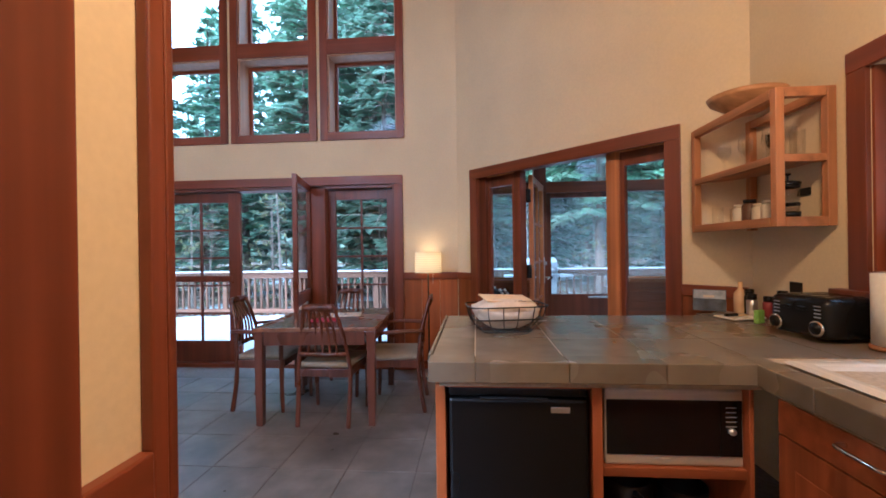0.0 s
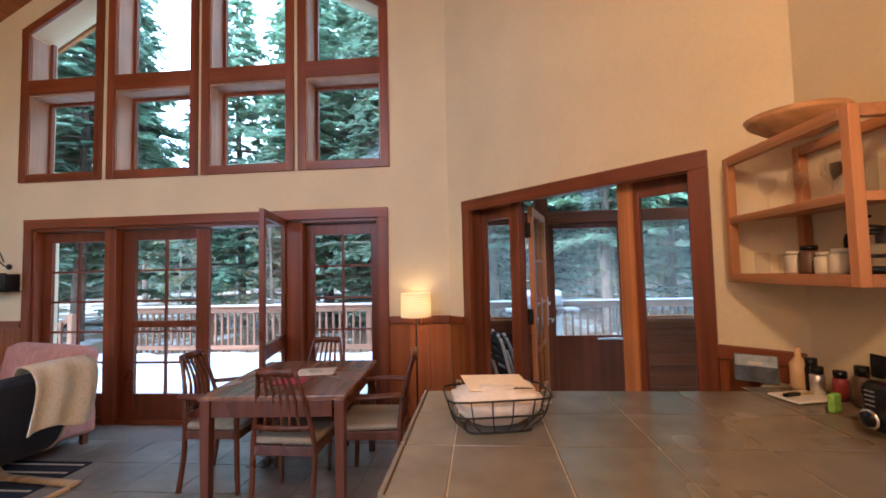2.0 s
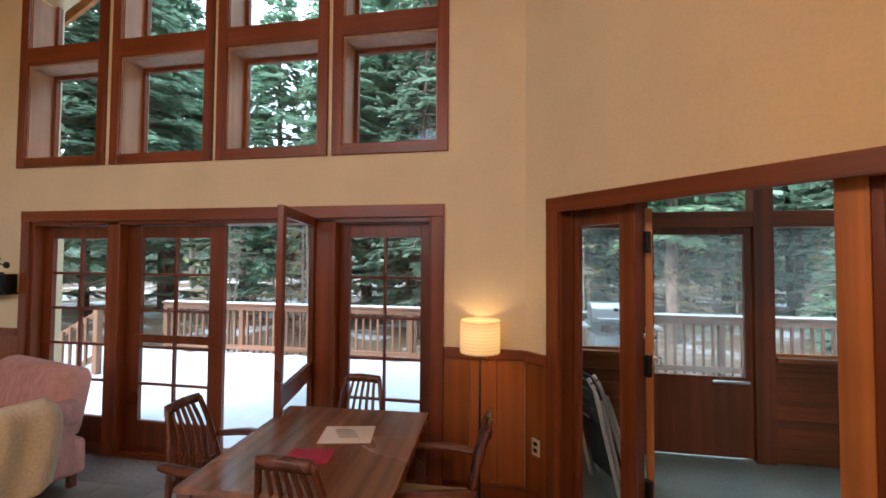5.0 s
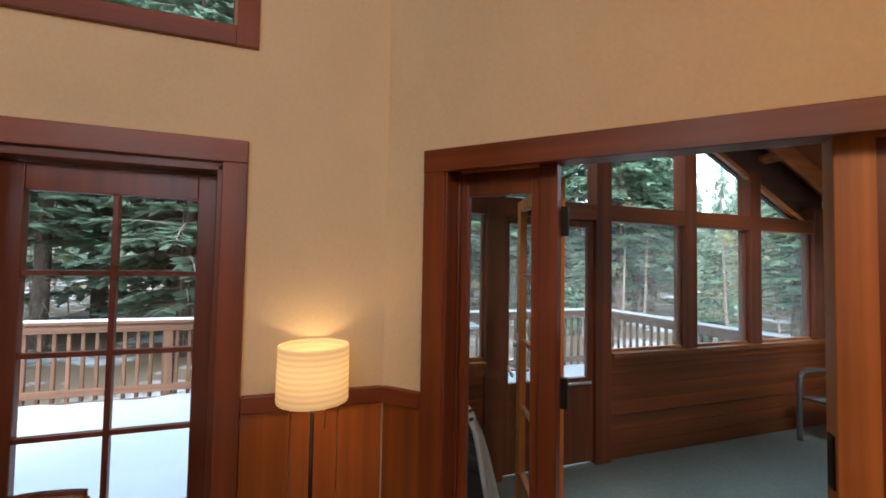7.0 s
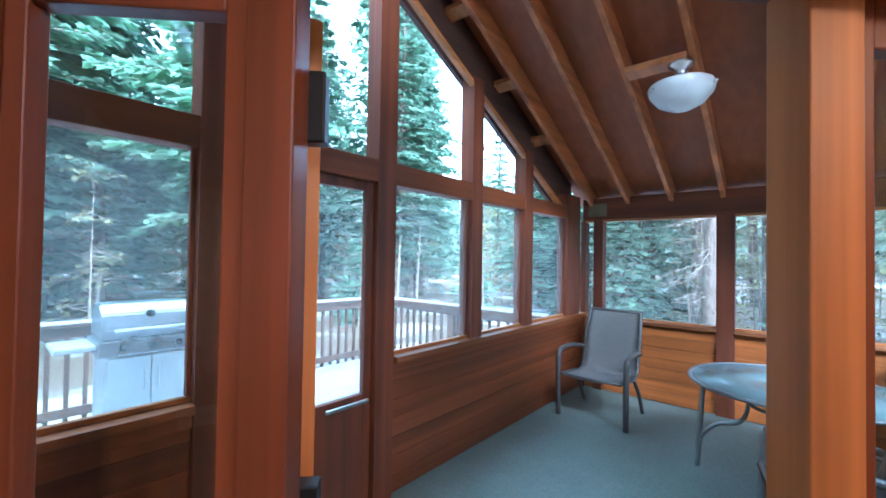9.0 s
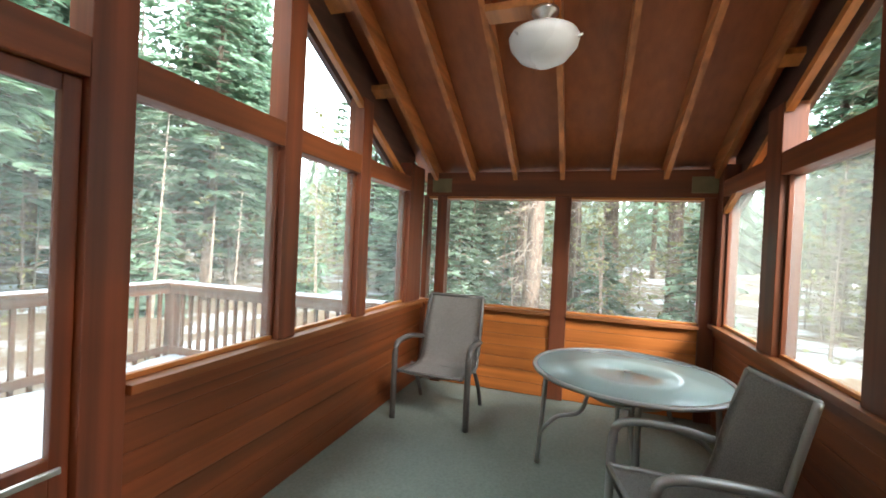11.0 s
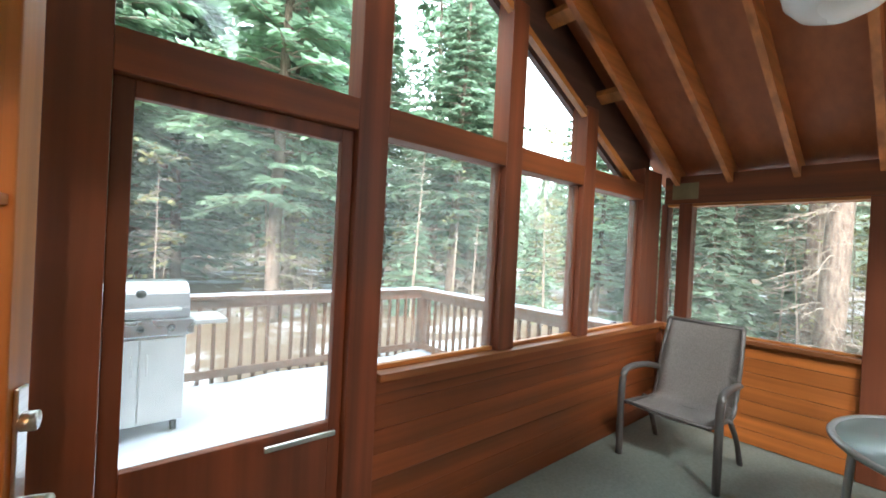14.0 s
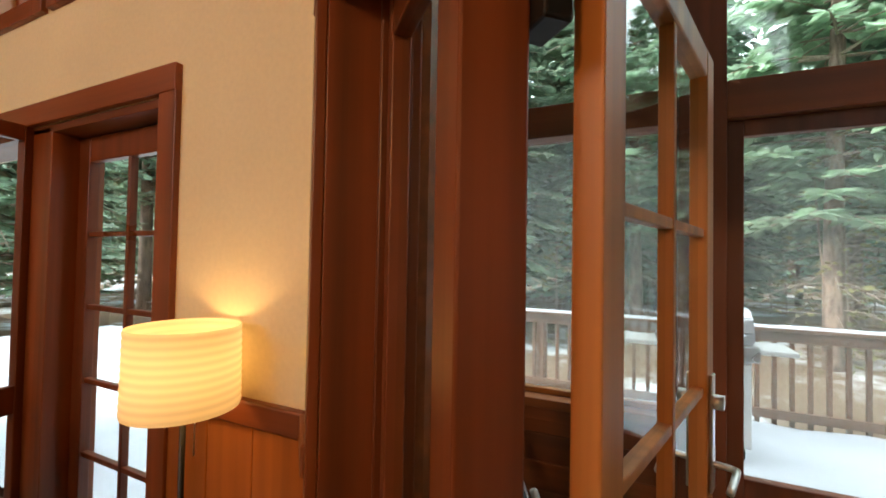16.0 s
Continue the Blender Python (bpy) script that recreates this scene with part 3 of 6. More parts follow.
# ---- floor tiles ----
rt = random.Random(5)
tv, tf = [], []
for i in range(-16, 7):
    for j in range(-8, 12):
        x0, y0 = i * 0.42 + 0.002, j * 0.42 + 0.002
        x1, y1 = x0 + 0.416, y0 + 0.416
        if x1 > 2.45 or x1 + y1 > 5.66 or y1 > 5.03 or y1 - x0 > 9.5:
            continue
        k, h = len(tv), rt.uniform(-0.0006, 0.0006)
        tv += [(x0, y0, -0.006), (x1, y0, -0.006), (x1, y1, -0.006), (x0, y1, -0.006)]
        e = 0.0015
        tv += [(x0 + e, y0 + e, h), (x1 - e, y0 + e, h), (x1 - e, y1 - e, h), (x0 + e, y1 - e, h)]
        tf += [(k + 4, k + 5, k + 6, k + 7)] + [(k + q, k + (q + 1) % 4, k + 4 + (q + 1) % 4, k + 4 + q) for q in range(4)]
tm = bpy.data.meshes.new("tiles")
tm.from_pydata(tv, [], tf)
tm.materials.append(FLOOR)
tiles = new("tiles", tm)
tiles.parent = floor
tiles["kind"] = "stuff"

# ---- outdoors ----
GROUND = mat("forest_floor_snow", (0.5, 0.5, 0.5), 0.9, scale=3.0, var=0.3, bump=0.7, stain=0.1, detail=9)
gn, gl_ = GROUND.node_tree.nodes, GROUND.node_tree.links
gtc, gno, grp = gn.new("ShaderNodeTexCoord"), gn.new("ShaderNodeTexNoise"), gn.new("ShaderNodeValToRGB")
gno.inputs["Scale"].default_value, gno.inputs["Detail"].default_value, gno.inputs["Roughness"].default_value = 0.45, 10, 0.62
gl_.new(gtc.outputs["Object"], gno.inputs["Vector"])
gl_.new(gno.outputs["Fac"], grp.inputs[0])
grp.color_ramp.elements[0].position, grp.color_ramp.elements[0].color = 0.51, (0.17, 0.115, 0.07, 1)
grp.color_ramp.elements[1].position, grp.color_ramp.elements[1].color = 0.62, (0.66, 0.70, 0.74, 1)
gl_.new(grp.outputs[0], gn["Principled BSDF"].inputs["Base Color"])
bm = bmesh.new()
bmesh.ops.create_grid(bm, x_segments=60, y_segments=60, size=1.0)
for v in bm.verts:
    x, y = v.co.x, v.co.y
    r = max(abs(x), abs(y), 1e-6)
    k = 400 * r ** 2.6 / r
    v.co = Vector((x * k, y * k, 0))
    d = v.co.length
    v.co.z = -0.75 + 0.18 * noise.noise(v.co * 0.25) + (0.5 * noise.noise(v.co * 0.06) if d < 80 else 0) + max(0, d - 18) * 0.02
tagged(ob_from("ground", bm, GROUND, True), "forest floor with melting snow patches", "ground", kind="structure")

DECKWOOD = wood("deck_wood", (0.19, 0.092, 0.052), "z", 0.8)
DECKWOOD_X = wood("deck_wood_level", (0.19, 0.092, 0.052), "x", 0.8)
bm = bmesh.new()
slab(bm, [(-9, 5.28), (0.8, 5.28), (0.8, 6.05), (5.6, 6.05), (5.6, 9.35), (-9, 9.35)], -0.30, -0.14)
dk = struct("deck", bm, DECKWOOD_X, "weathered wooden deck under the snow", "deck")
bm = bmesh.new()
bmesh.ops.create_grid(bm, x_segments=150, y_segments=44, size=0.5)
for v in bm.verts:
    x, y = -9 + (v.co.x + 0.5) * 14.55, 5.4 + (v.co.y + 0.5) * 3.8
    if x > 0.7:
        y = 6.1 + (v.co.y + 0.5) * 3.1
    h = 0.05 + 0.05 * noise.noise(Vector((x * 0.8, y * 0.8, 0))) + 0.035 * noise.noise(Vector((x * 3.5, y * 3.5, 2)))
    v.co = Vector((x, y, -0.14 + max(h, 0.004)))
tagged(ob_from("snow_cover", bm, SNOW, True), "trodden snow lying on the deck", "snow", kind="stuff")


def railing(name, p0, p1, n_post, label):
    """A deck railing: posts, top and bottom rails, upright balusters and a snowy cap."""
    p0, p1 = Vector(p0), Vector(p1)
    L = (p1 - p0).length
    ang = math.degrees(math.atan2(p1.y - p0.y, p1.x - p0.x))
    r = thing(name, label, "railing", pose(p0.x, p0.y, p0.z, 0, 0, ang), kind="structure")
    for i in range(n_post + 1):
        x = L * i / n_post
        box_part("post", DECKWOOD, r, x - 0.045, x + 0.045, -0.045, 0.045, -0.02, 0.96, 0.006)
    box_part("rail", DECKWOOD_X, r, 0, L, -0.055, -0.02, 0.86, 0.955, 0.004)
    box_part("rail", DECKWOOD_X, r, 0, L, -0.055, -0.02, 0.10, 0.19, 0.004)
    box_part("cap", DECKWOOD_X, r, -0.06, L + 0.06, -0.085, 0.085, 0.9605, 0.998, 0.004)
    bm = bmesh.new()
    k = max(int(L / 0.15), 2)
    for i in range(k + 1):
        x, h, wd = L * i / k, 0.022 + 0.012 * noise.noise(Vector((i * 0.6, L, 0))), 0.07 + 0.01 * noise.noise(Vector((i * 0.9, 3, L)))
        ring = [(-wd, 0), (-wd * 0.8, h * 0.8), (0, h), (wd * 0.8, h * 0.8), (wd, 0)]
        cur = [bm.verts.new((x, a, 0.998 + b)) for a, b in ring]
        if i:
            for j in range(4):
                bm.faces.new((old[j], cur[j], cur[j + 1], old[j + 1]))
        old = cur
    part("snow_cap", bm, SNOW, r, "thin snow on the rail", True)
    bal = None
    k = int(L / 0.14)
    for i in range(1, k):
        x = L * i / k
        if bal is None:
            bal = box_part("baluster", DECKWOOD, r, -0.019, 0.019, -0.019, 0.019, 0.03, 0.93, 0.003)
            bal.location.x = x
        else:
            o = new("baluster", bal.data)
            o.parent, o.location.x = r, x
    return r


railing("railing_1", (-6.5, 9.27, -0.14), (5.5, 9.27, -0.14), 7, "weathered brown deck railing with a snowy cap")
railing("railing_2", (5.5, 9.2, -0.14), (5.5, 6.2, -0.14), 2, "weathered brown deck railing with a snowy cap")

# steps down from the deck, with their sloping rail
sr = thing("stair_rail", "dark weathered sloping rail beside the deck steps", "railing", pose(-6.0, 7.4, -0.14), kind="structure")
for z in (0.25, 0.92):
    bm = bmesh.new()
    prism(bm, [(-2.2, z - 1.15), (0, z), (0, z + 0.09), (-2.2, z - 1.06)], -0.02, 0.02)
    part("rail", bm, DECKWOOD_X, sr)
for i in range(14):
    x = -0.12 - i * 0.15
    box_part("baluster", DECKWOOD, sr, x - 0.019, x + 0.019, -0.058, -0.021, 0.28 + x * 0.52, 0.98 + x * 0.52, 0.003)
box_part("post", DECKWOOD, sr, 0.0, 0.09, -0.045, 0.045, -0.02, 1.05, 0.006)

# ---- wainscot ----
def wains(name, m, x0, x1, top=1.065, label="honey brown tongue and groove wainscot under a dark cap rail"):
    w = thing(name, label, "wainscot", m, kind="structure")
    box_part("cap_rail", TRIM_X, w, x0, x1, -0.030, 0.0, top - 0.075, top, 0.006)
    k = max(1, round((x1 - x0) / 0.17))
    d = (x1 - x0) / k
    for i in range(k):
        box_part("board", WAINSCOT, w, x0 + i * d + 0.0015, x0 + (i + 1) * d - 0.0015, -0.014, 0.0, 0.10, top - 0.076, 0.003)
    box_part("baseboard", TRIM_X, w, x0, x1, -0.02, 0.0, 0.0, 0.099, 0.004)


wains("wainscot_1", NORTH, 0.001, 0.594)
wains("wainscot_2", DIAG, 0.010, 0.209)
wains("wainscot_3", DIAG, 2.231, 2.60, 1.06)
wains("wainscot_4", NORTH, -4.53, -3.951)
wains("wainscot_5", at_wall(-4.55, 5.0, 45), -3.4, -0.02, 0.52)

# ---- kitchen ----
CTILE = mat("counter_tile", (0.185, 0.158, 0.118), 0.25, scale=9, var=0.14, bump=0.05, stain=0.2, rnd=0.1)
GROUT = mat("counter_grout", (0.46, 0.39, 0.29), 0.85, scale=60, var=0.15)
CAB = wood("cabinet_wood", (0.36, 0.105, 0.028), "z", 0.35)
CAB_X = wood("cabinet_wood_level", (0.36, 0.105, 0.028), "x", 0.35)
ctr = thing("worktop", "brown tiled kitchen worktop with pale grout joints", "worktop")
bm = bmesh.new()
slab(bm, [(0.65, 2.06), (1.785, 2.06), (1.785, -2.0), (2.45, -2.0), (2.45, 3.14), (2.32, 3.26), (2.12, 3.07), (0.65, 3.07)], 0.81, 0.903)
part("bed", bm, GROUT, ctr)
TILE = 0.335


def ctile(x0, x1, y0, y1):
    bmt = bmesh.new()
    bx(bmt, x0, x1, y0, y1, 0.895, 0.9065, 0.002)
    part("tile", bmt, CTILE, ctr)


for x0, x1 in ((0.62, 0.781), (0.786, 1.113), (1.118, 1.445), (1.45, 1.777), (1.782, 2.11)):
    for y0, y1 in ((2.125, 2.435), (2.44, 2.75), (2.755, 3.065)):
        ctile(x0, x1, y0, y1)
for y0, y1 in ((2.125, 2.435), (2.44, 2.75), (2.755, 3.14)):
    ctile(2.115, 2.445, y0, y1)
for x0, x1 in ((0.612, 0.783), (0.784, 1.115), (1.116, 1.447), (1.448, 1.755)):
    bm = bmesh.new()
    bx(bm, x0, x1, 2.02, 2.122, 0.835, 0.910, 0.004)
    part("edge_tile", bm, CTILE, ctr)
for k in range(12):
    y1 = 2.12 - k * 0.335
    bm = bmesh.new()
    bx(bm, 1.742, 1.827, y1 - 0.334, y1 - 0.0, 0.835, 0.910, 0.004)
    part("edge_tile", bm, CTILE, ctr)
for y0, y1 in ((2.125, 2.435), (2.44, 2.75), (2.755, 3.065)):
    bm = bmesh.new()
    bx(bm, 0.600, 0.617, y0, y1, 0.835, 0.911, 0.005)
    part("edge_tile", bm, CTILE, ctr)
for k in range(3):
    ctile(1.83, 2.445, 1.21 - 0.335 * (k + 1), 1.21 - 0.335 * k - 0.005)
ctile(2.32, 2.445, 1.215, 2.12)

# sink
WHITE = mat("white_enamel", (0.82, 0.80, 0.74), 0.18, var=0.02, bump=0, stain=0.02)
sk = thing("sink", "white enamelled drop-in kitchen sink in the worktop", "sink")
bm = bmesh.new()
o = [(1.836, 1.23), (2.30, 1.23), (2.30, 2.045), (1.836, 2.045)]
i_ = [(1.90, 1.29), (2.24, 1.29), (2.24, 1.985), (1.90, 1.985)]
z_o, z_r = 0.914, 0.924
vo = [bm.verts.new((*p, z_o)) for p in o]
vr = [bm.verts.new((*[a + (b - a) * 0.25 for a, b in zip(p, q)], z_r)) for p, q in zip(o, i_)]
vi = [bm.verts.new((*p, z_r - 0.004)) for p in i_]
vb = [bm.verts.new((p[0] + (0.02 if p[0] < 2.1 else -0.02), p[1] + (0.03 if p[1] < 1.8 else -0.03), 0.872)) for p in i_]
for A, B in ((vo, vr), (vr, vi), (vi, vb)):
    for j in range(4):
        bm.faces.new((A[j], A[(j + 1) % 4], B[(j + 1) % 4], B[j]))
bm.faces.new(vb)
bmesh.ops.bevel(bm, geom=[e for e in bm.edges], offset=0.006, segments=2, affect='EDGES')
part("basin", bm, WHITE, sk, "", True)

# cabinets under the worktop
cb = thing("peninsula_cabinet", "reddish wooden base cabinet with open bays for appliances", "cabinet")
for nm, a in (("side_panel", (0.632, 0.67)), ("divider", (1.209, 1.245)), ("side_panel", (1.752, 1.768))):
    box_part(nm, CAB, cb, a[0], a[1], 2.08, 3.07, 0.0, 0.81, 0.003)
box_part("shelf", CAB_X, cb, 1.2475, 1.7493, 2.09, 3.04, 0.475, 0.51, 0.003)
box_part("back_panel", CAB_X, cb, 0.6703, 1.7493, 3.045, 3.07, 0.0, 0.81, 0.002)
box_part("top_rail", CAB_X, cb, 0.6703, 1.2069, 2.09, 2.12, 0.795, 0.81, 0.002)
for k in range(4):
    y1 = 1.99 - k * 0.66
    c = thing("base_cabinet", "reddish wooden base cabinet with flat door and bar pull", "cabinet", None, "row of kitchen base cabinets")
    box_part("body", CAB, c, 1.80, 2.44, y1 - 0.655, y1, 0.0, 0.81, 0.003)
    d = box_part("drawer_front", CAB_X, c, 1.778, 1.7995, y1 - 0.645, y1 - 0.01, 0.70, 0.81, 0.003)
    d = box_part("door", CAB, c, 1.778, 1.7995, y1 - 0.645, y1 - 0.01, 0.10, 0.695, 0.003)
    box_part("inset", CAB, d, 1.774, 1.7775, y1 - 0.57, y1 - 0.085, 0.18, 0.61, 0.002)
    bm = bmesh.new()
    tube(bm, curve_pts([(1.778, y1 - 0.26, 0.775), (1.745, y1 - 0.265, 0.775), (1.74, y1 - 0.33, 0.775), (1.745, y1 - 0.395, 0.775), (1.778, y1 - 0.40, 0.775)]), 0.006)
    part("handle", bm, CHROME, c, "bent chrome pull", True)

fr = thing("mini_fridge", "black mini fridge under the worktop", "fridge")
box_part("body", BLACK, fr, 0.684, 1.195, 2.15, 2.69, 0.02, 0.785, 0.006)
fd = box_part("door", BLACK, fr, 0.6821, 1.197, 2.09, 2.147, 0.05, 0.755, 0.012)
box_part("top_strip", BLACK, fr, 0.6821, 1.197, 2.095, 2.147, 0.762, 0.795, 0.006)
box_part("badge", STEEL, fd, 1.0611, 1.1305, 2.087, 2.0905, 0.705, 0.727, 0.001, "small silver badge")
bm = bmesh.new()
tube(bm, [(0.80, 2.09, 0.757), (1.05, 2.09, 0.757)], 0.008)
part("grip", bm, BLACK, fd)

DARKGLASS = mat("dark_glass", (0.008, 0.008, 0.009), 0.08, var=0.02, bump=0, stain=0.02)
MWSTEEL = mat("appliance_steel", (0.62, 0.59, 0.55), 0.38, 0.45, scale=30, var=0.06, bump=0.02, stretch=(0.2, 6, 6))
mw = thing("microwave", "stainless steel microwave oven with a black glass door", "microwave")
box_part("body", STEEL, mw, 1.2639, 1.7421, 2.14, 2.55, 0.514, 0.79, 0.006)
mf = box_part("front", MWSTEEL, mw, 1.259, 1.747, 2.105, 2.138, 0.512, 0.792, 0.008)
box_part("window", DARKGLASS, mf, 1.265, 1.666, 2.101, 2.1055, 0.552, 0.755, 0.002, "black glass window")
box_part("control_panel", DARKGLASS, mf, 1.6665, 1.741, 2.101, 2.1055, 0.552, 0.755, 0.002, "black control panel")
bm = bmesh.new()
tube(bm, [(1.703, 2.101, 0.645), (1.703, 2.09, 0.645)], 0.012, 14)
part("knob", bm, STEEL, mf, "small chrome knob", True)
for q in range(5):
    box_part("print", mat("grey_print", (0.3, 0.3, 0.3), 0.5), mf, 1.6836, 1.7206, 2.1005, 2.1009, 0.66 + q * 0.017, 0.664 + q * 0.017, 0)
for i, (x0, x1, h) in enumerate(((1.29, 1.48, 0.14), (1.51, 1.69, 0.11))):
    t = thing("saucepan", "dark metal pan stored in the open bay", "pan", pose((x0 + x1) / 2, 2.25, 0.26))
    bm = bmesh.new()
    r = (x1 - x0) / 2
    lathe(bm, [(0.001, 0.004), (r * 0.92, 0.004), (r, 0.02), (r, h), (r - 0.004, h), (r - 0.006, 0.02), (0.001, 0.008)], 24)
    part("bowl", bm, BLACKMETAL, t, "", True)
    bm = bmesh.new()
    tube(bm, [(0, -r, h - 0.02), (0.0, -r - 0.10, h)], 0.010)
    part("handle", bm, BLACK, t, "", True)
box_part("lower_shelf", CAB_X, cb, 1.2475, 1.7493, 2.09, 3.04, 0.235, 0.262, 0.003)

# wall shelf with glasses
OAK = wood("oak", (0.42, 0.185, 0.062), "y", 0.4)
OAK_Z = wood("oak_upright", (0.42, 0.185, 0.062), "z", 0.4)
sh = thing("wall_shelf", "open honey coloured wooden wall shelf with glasses and jars", "shelf")
for x, y in ((2.18, 3.30), (2.18, 2.555), (2.405, 3.13), (2.405, 2.555)):
    box_part("post", OAK_Z, sh, x, x + 0.04, y - 0.04 if y > 3 else y, y if y > 3 else y + 0.04, 1.40, 2.045, 0.004)
for z, t in ((1.40, 0.045), (1.70, 0.035), (2.0, 0.045)):
    box_part("front_rail", OAK, sh, 2.178, 2.215, 2.5955, 3.2595, z, z + t, 0.003)
    box_part("side_rail", OAK, sh, 2.2205, 2.4045, 2.557, 2.592, z, z + t, 0.003)
    if z < 1.9:
        bm = bmesh.new()
        slab(bm, [(2.2155, 2.593), (2.445, 2.593), (2.445, 3.12), (2.30, 3.28), (2.2155, 3.28)], z + t - 0.02, z + t - 0.002)
        part("board", bm, OAK, sh)
    else:
        box_part("back_rail", OAK, sh, 2.41, 2.445, 2.5955, 3.1, z, z + t, 0.003)
TUMBLER = clear_glass("tumbler_glass", (0.99, 0.99, 0.99))
TUMBLER.node_tree.nodes["Math.001"].inputs[1].default_value = 0.4


def tumbler(x, y, z, r, h, stem=False, bowl=0.0):
    t = thing("wine_glass" if stem else "drinking_glass", "clear stemmed wine glass on the wall shelf" if stem else "clear straight drinking glass on the wall shelf", "glass", pose(x, y, z), "glasses on the shelf")
    bm = bmesh.new()
    if stem:
        prof = [(0.001, 0.002), (0.033, 0.003), (0.006, 0.012), (0.004, 0.07), (0.012, 0.08), (r, 0.12), (r * 0.9, h), (r * 0.86, h), (r * 0.96, 0.12), (0.001, 0.085)]
    else:
        prof = [(0.001, 0.002), (r * 0.9, 0.002), (r, h), (r - 0.003, h), (r * 0.86, 0.012), (0.001, 0.012)]
    lathe(bm, prof, 20)
    o = part("bowl", bm, TUMBLER, t, "", True)
    o.visible_shadow = False
    return t


for i in range(5):
    tumbler(2.28 + 0.06 * (i % 2), 3.12 - 0.095 * i, 1.735, 0.036, 0.17, True)
for i in range(3):
    tumbler(2.29 + 0.075 * (i % 2), 2.63 + 0.05 * i, 1.735, 0.033, 0.14)
tumbler(2.26, 3.16, 1.445, 0.032, 0.10)
tumbler(2.34, 3.12, 1.445, 0.032, 0.09)
JARC = mat("cream_ceramic", (0.66, 0.60, 0.48), 0.35, var=0.06)
BROWNC = mat("brown_label", (0.10, 0.05, 0.025), 0.5, var=0.2)
for i, (y, m_, h) in enumerate(((2.98, JARC, 0.10), (2.90, BROWNC, 0.12), (2.82, JARC, 0.09), (2.75, JARC, 0.10))):
    t = thing("jar", "small cream jar on the wall shelf" if m_ is JARC else "small brown jar on the wall shelf", "jar", pose(2.28, y, 1.443))
    bm = bmesh.new()
    lathe(bm, [(0.001, 0.001), (0.034, 0.001), (0.036, 0.01), (0.036, h * 0.75), (0.025, h * 0.84), (0.001, h * 0.84)], 20)
    part("body", bm, m_, t, "", True)
    bm = bmesh.new()
    lathe(bm, [(0.001, h * 0.842), (0.03, h * 0.842), (0.03, h), (0.001, h)], 20)
    part("lid", bm, BLACK if i == 1 else JARC, t, "", True)
fp = thing("french_press", "glass french press with black frame", "coffee maker", pose(2.30, 2.655, 1.443))
bm = bmesh.new()
lathe(bm, [(0.001, 0.03), (0.045, 0.03), (0.045, 0.16), (0.042, 0.16), (0.042, 0.033), (0.001, 0.033)], 24)
part("beaker", bm, TUMBLER, fp, "", True)
bm = bmesh.new()
lathe(bm, [(0.001, 0.001), (0.05, 0.001), (0.05, 0.03), (0.001, 0.03)], 24)
part("stand", bm, BLACK, fp, "", True)
for z in (0.06, 0.145):
    bm = bmesh.new()
    lathe(bm, [(0.0455, z), (0.048, z), (0.048, z + 0.012), (0.0455, z + 0.012), (0.0455, z)], 24)
    part("band", bm, BLACK, fp, "", True)
bm = bmesh.new()
lathe(bm, [(0.052, 0.161), (0.052, 0.172), (0.02, 0.18), (0.004, 0.182), (0.004, 0.205), (0.014, 0.208), (0.014, 0.216), (0.001, 0.217)], 24)
part("plunger", bm, BLACK, fp, "", True)
bm = bmesh.new()
tube(bm, curve_pts([(0, 0.048, 0.15), (0, 0.085, 0.145), (0, 0.085, 0.07), (0, 0.05, 0.06)]), 0.008)
part("handle", bm, BLACK, fp, "", True)
bm = bmesh.new()
lathe(bm, [(0.001, 0.004), (0.07, 0.0), (0.10, 0.02), (0.19, 0.10), (0.205, 0.135), (0.197, 0.135), (0.18, 0.10), (0.09, 0.03), (0.001, 0.018)], 40)
bw = tagged(ob_from("wooden_bowl", bm, wood("bowl_wood", (0.52, 0.27, 0.10), "x", 0.45), True), "large turned wooden bowl on top of the wall shelf", "bowl")
bw.location, bw.scale = (2.30, 2.95, 2.047), (0.92, 0.92, 0.72)
# small wall switch
sw = thing("wall_socket", "dark wall socket between the shelf boards", "socket", EAST)
box_part("plate", BLACKMETAL, sw, 0.36, 0.44, -0.008, -0.001, 1.56, 1.60, 0.002)
sw = thing("wall_socket", "dark double wall socket above the worktop", "socket", EAST)
box_part("plate", BLACKMETAL, sw, 0.30, 0.38, -0.008, -0.001, 1.03, 1.12, 0.002)

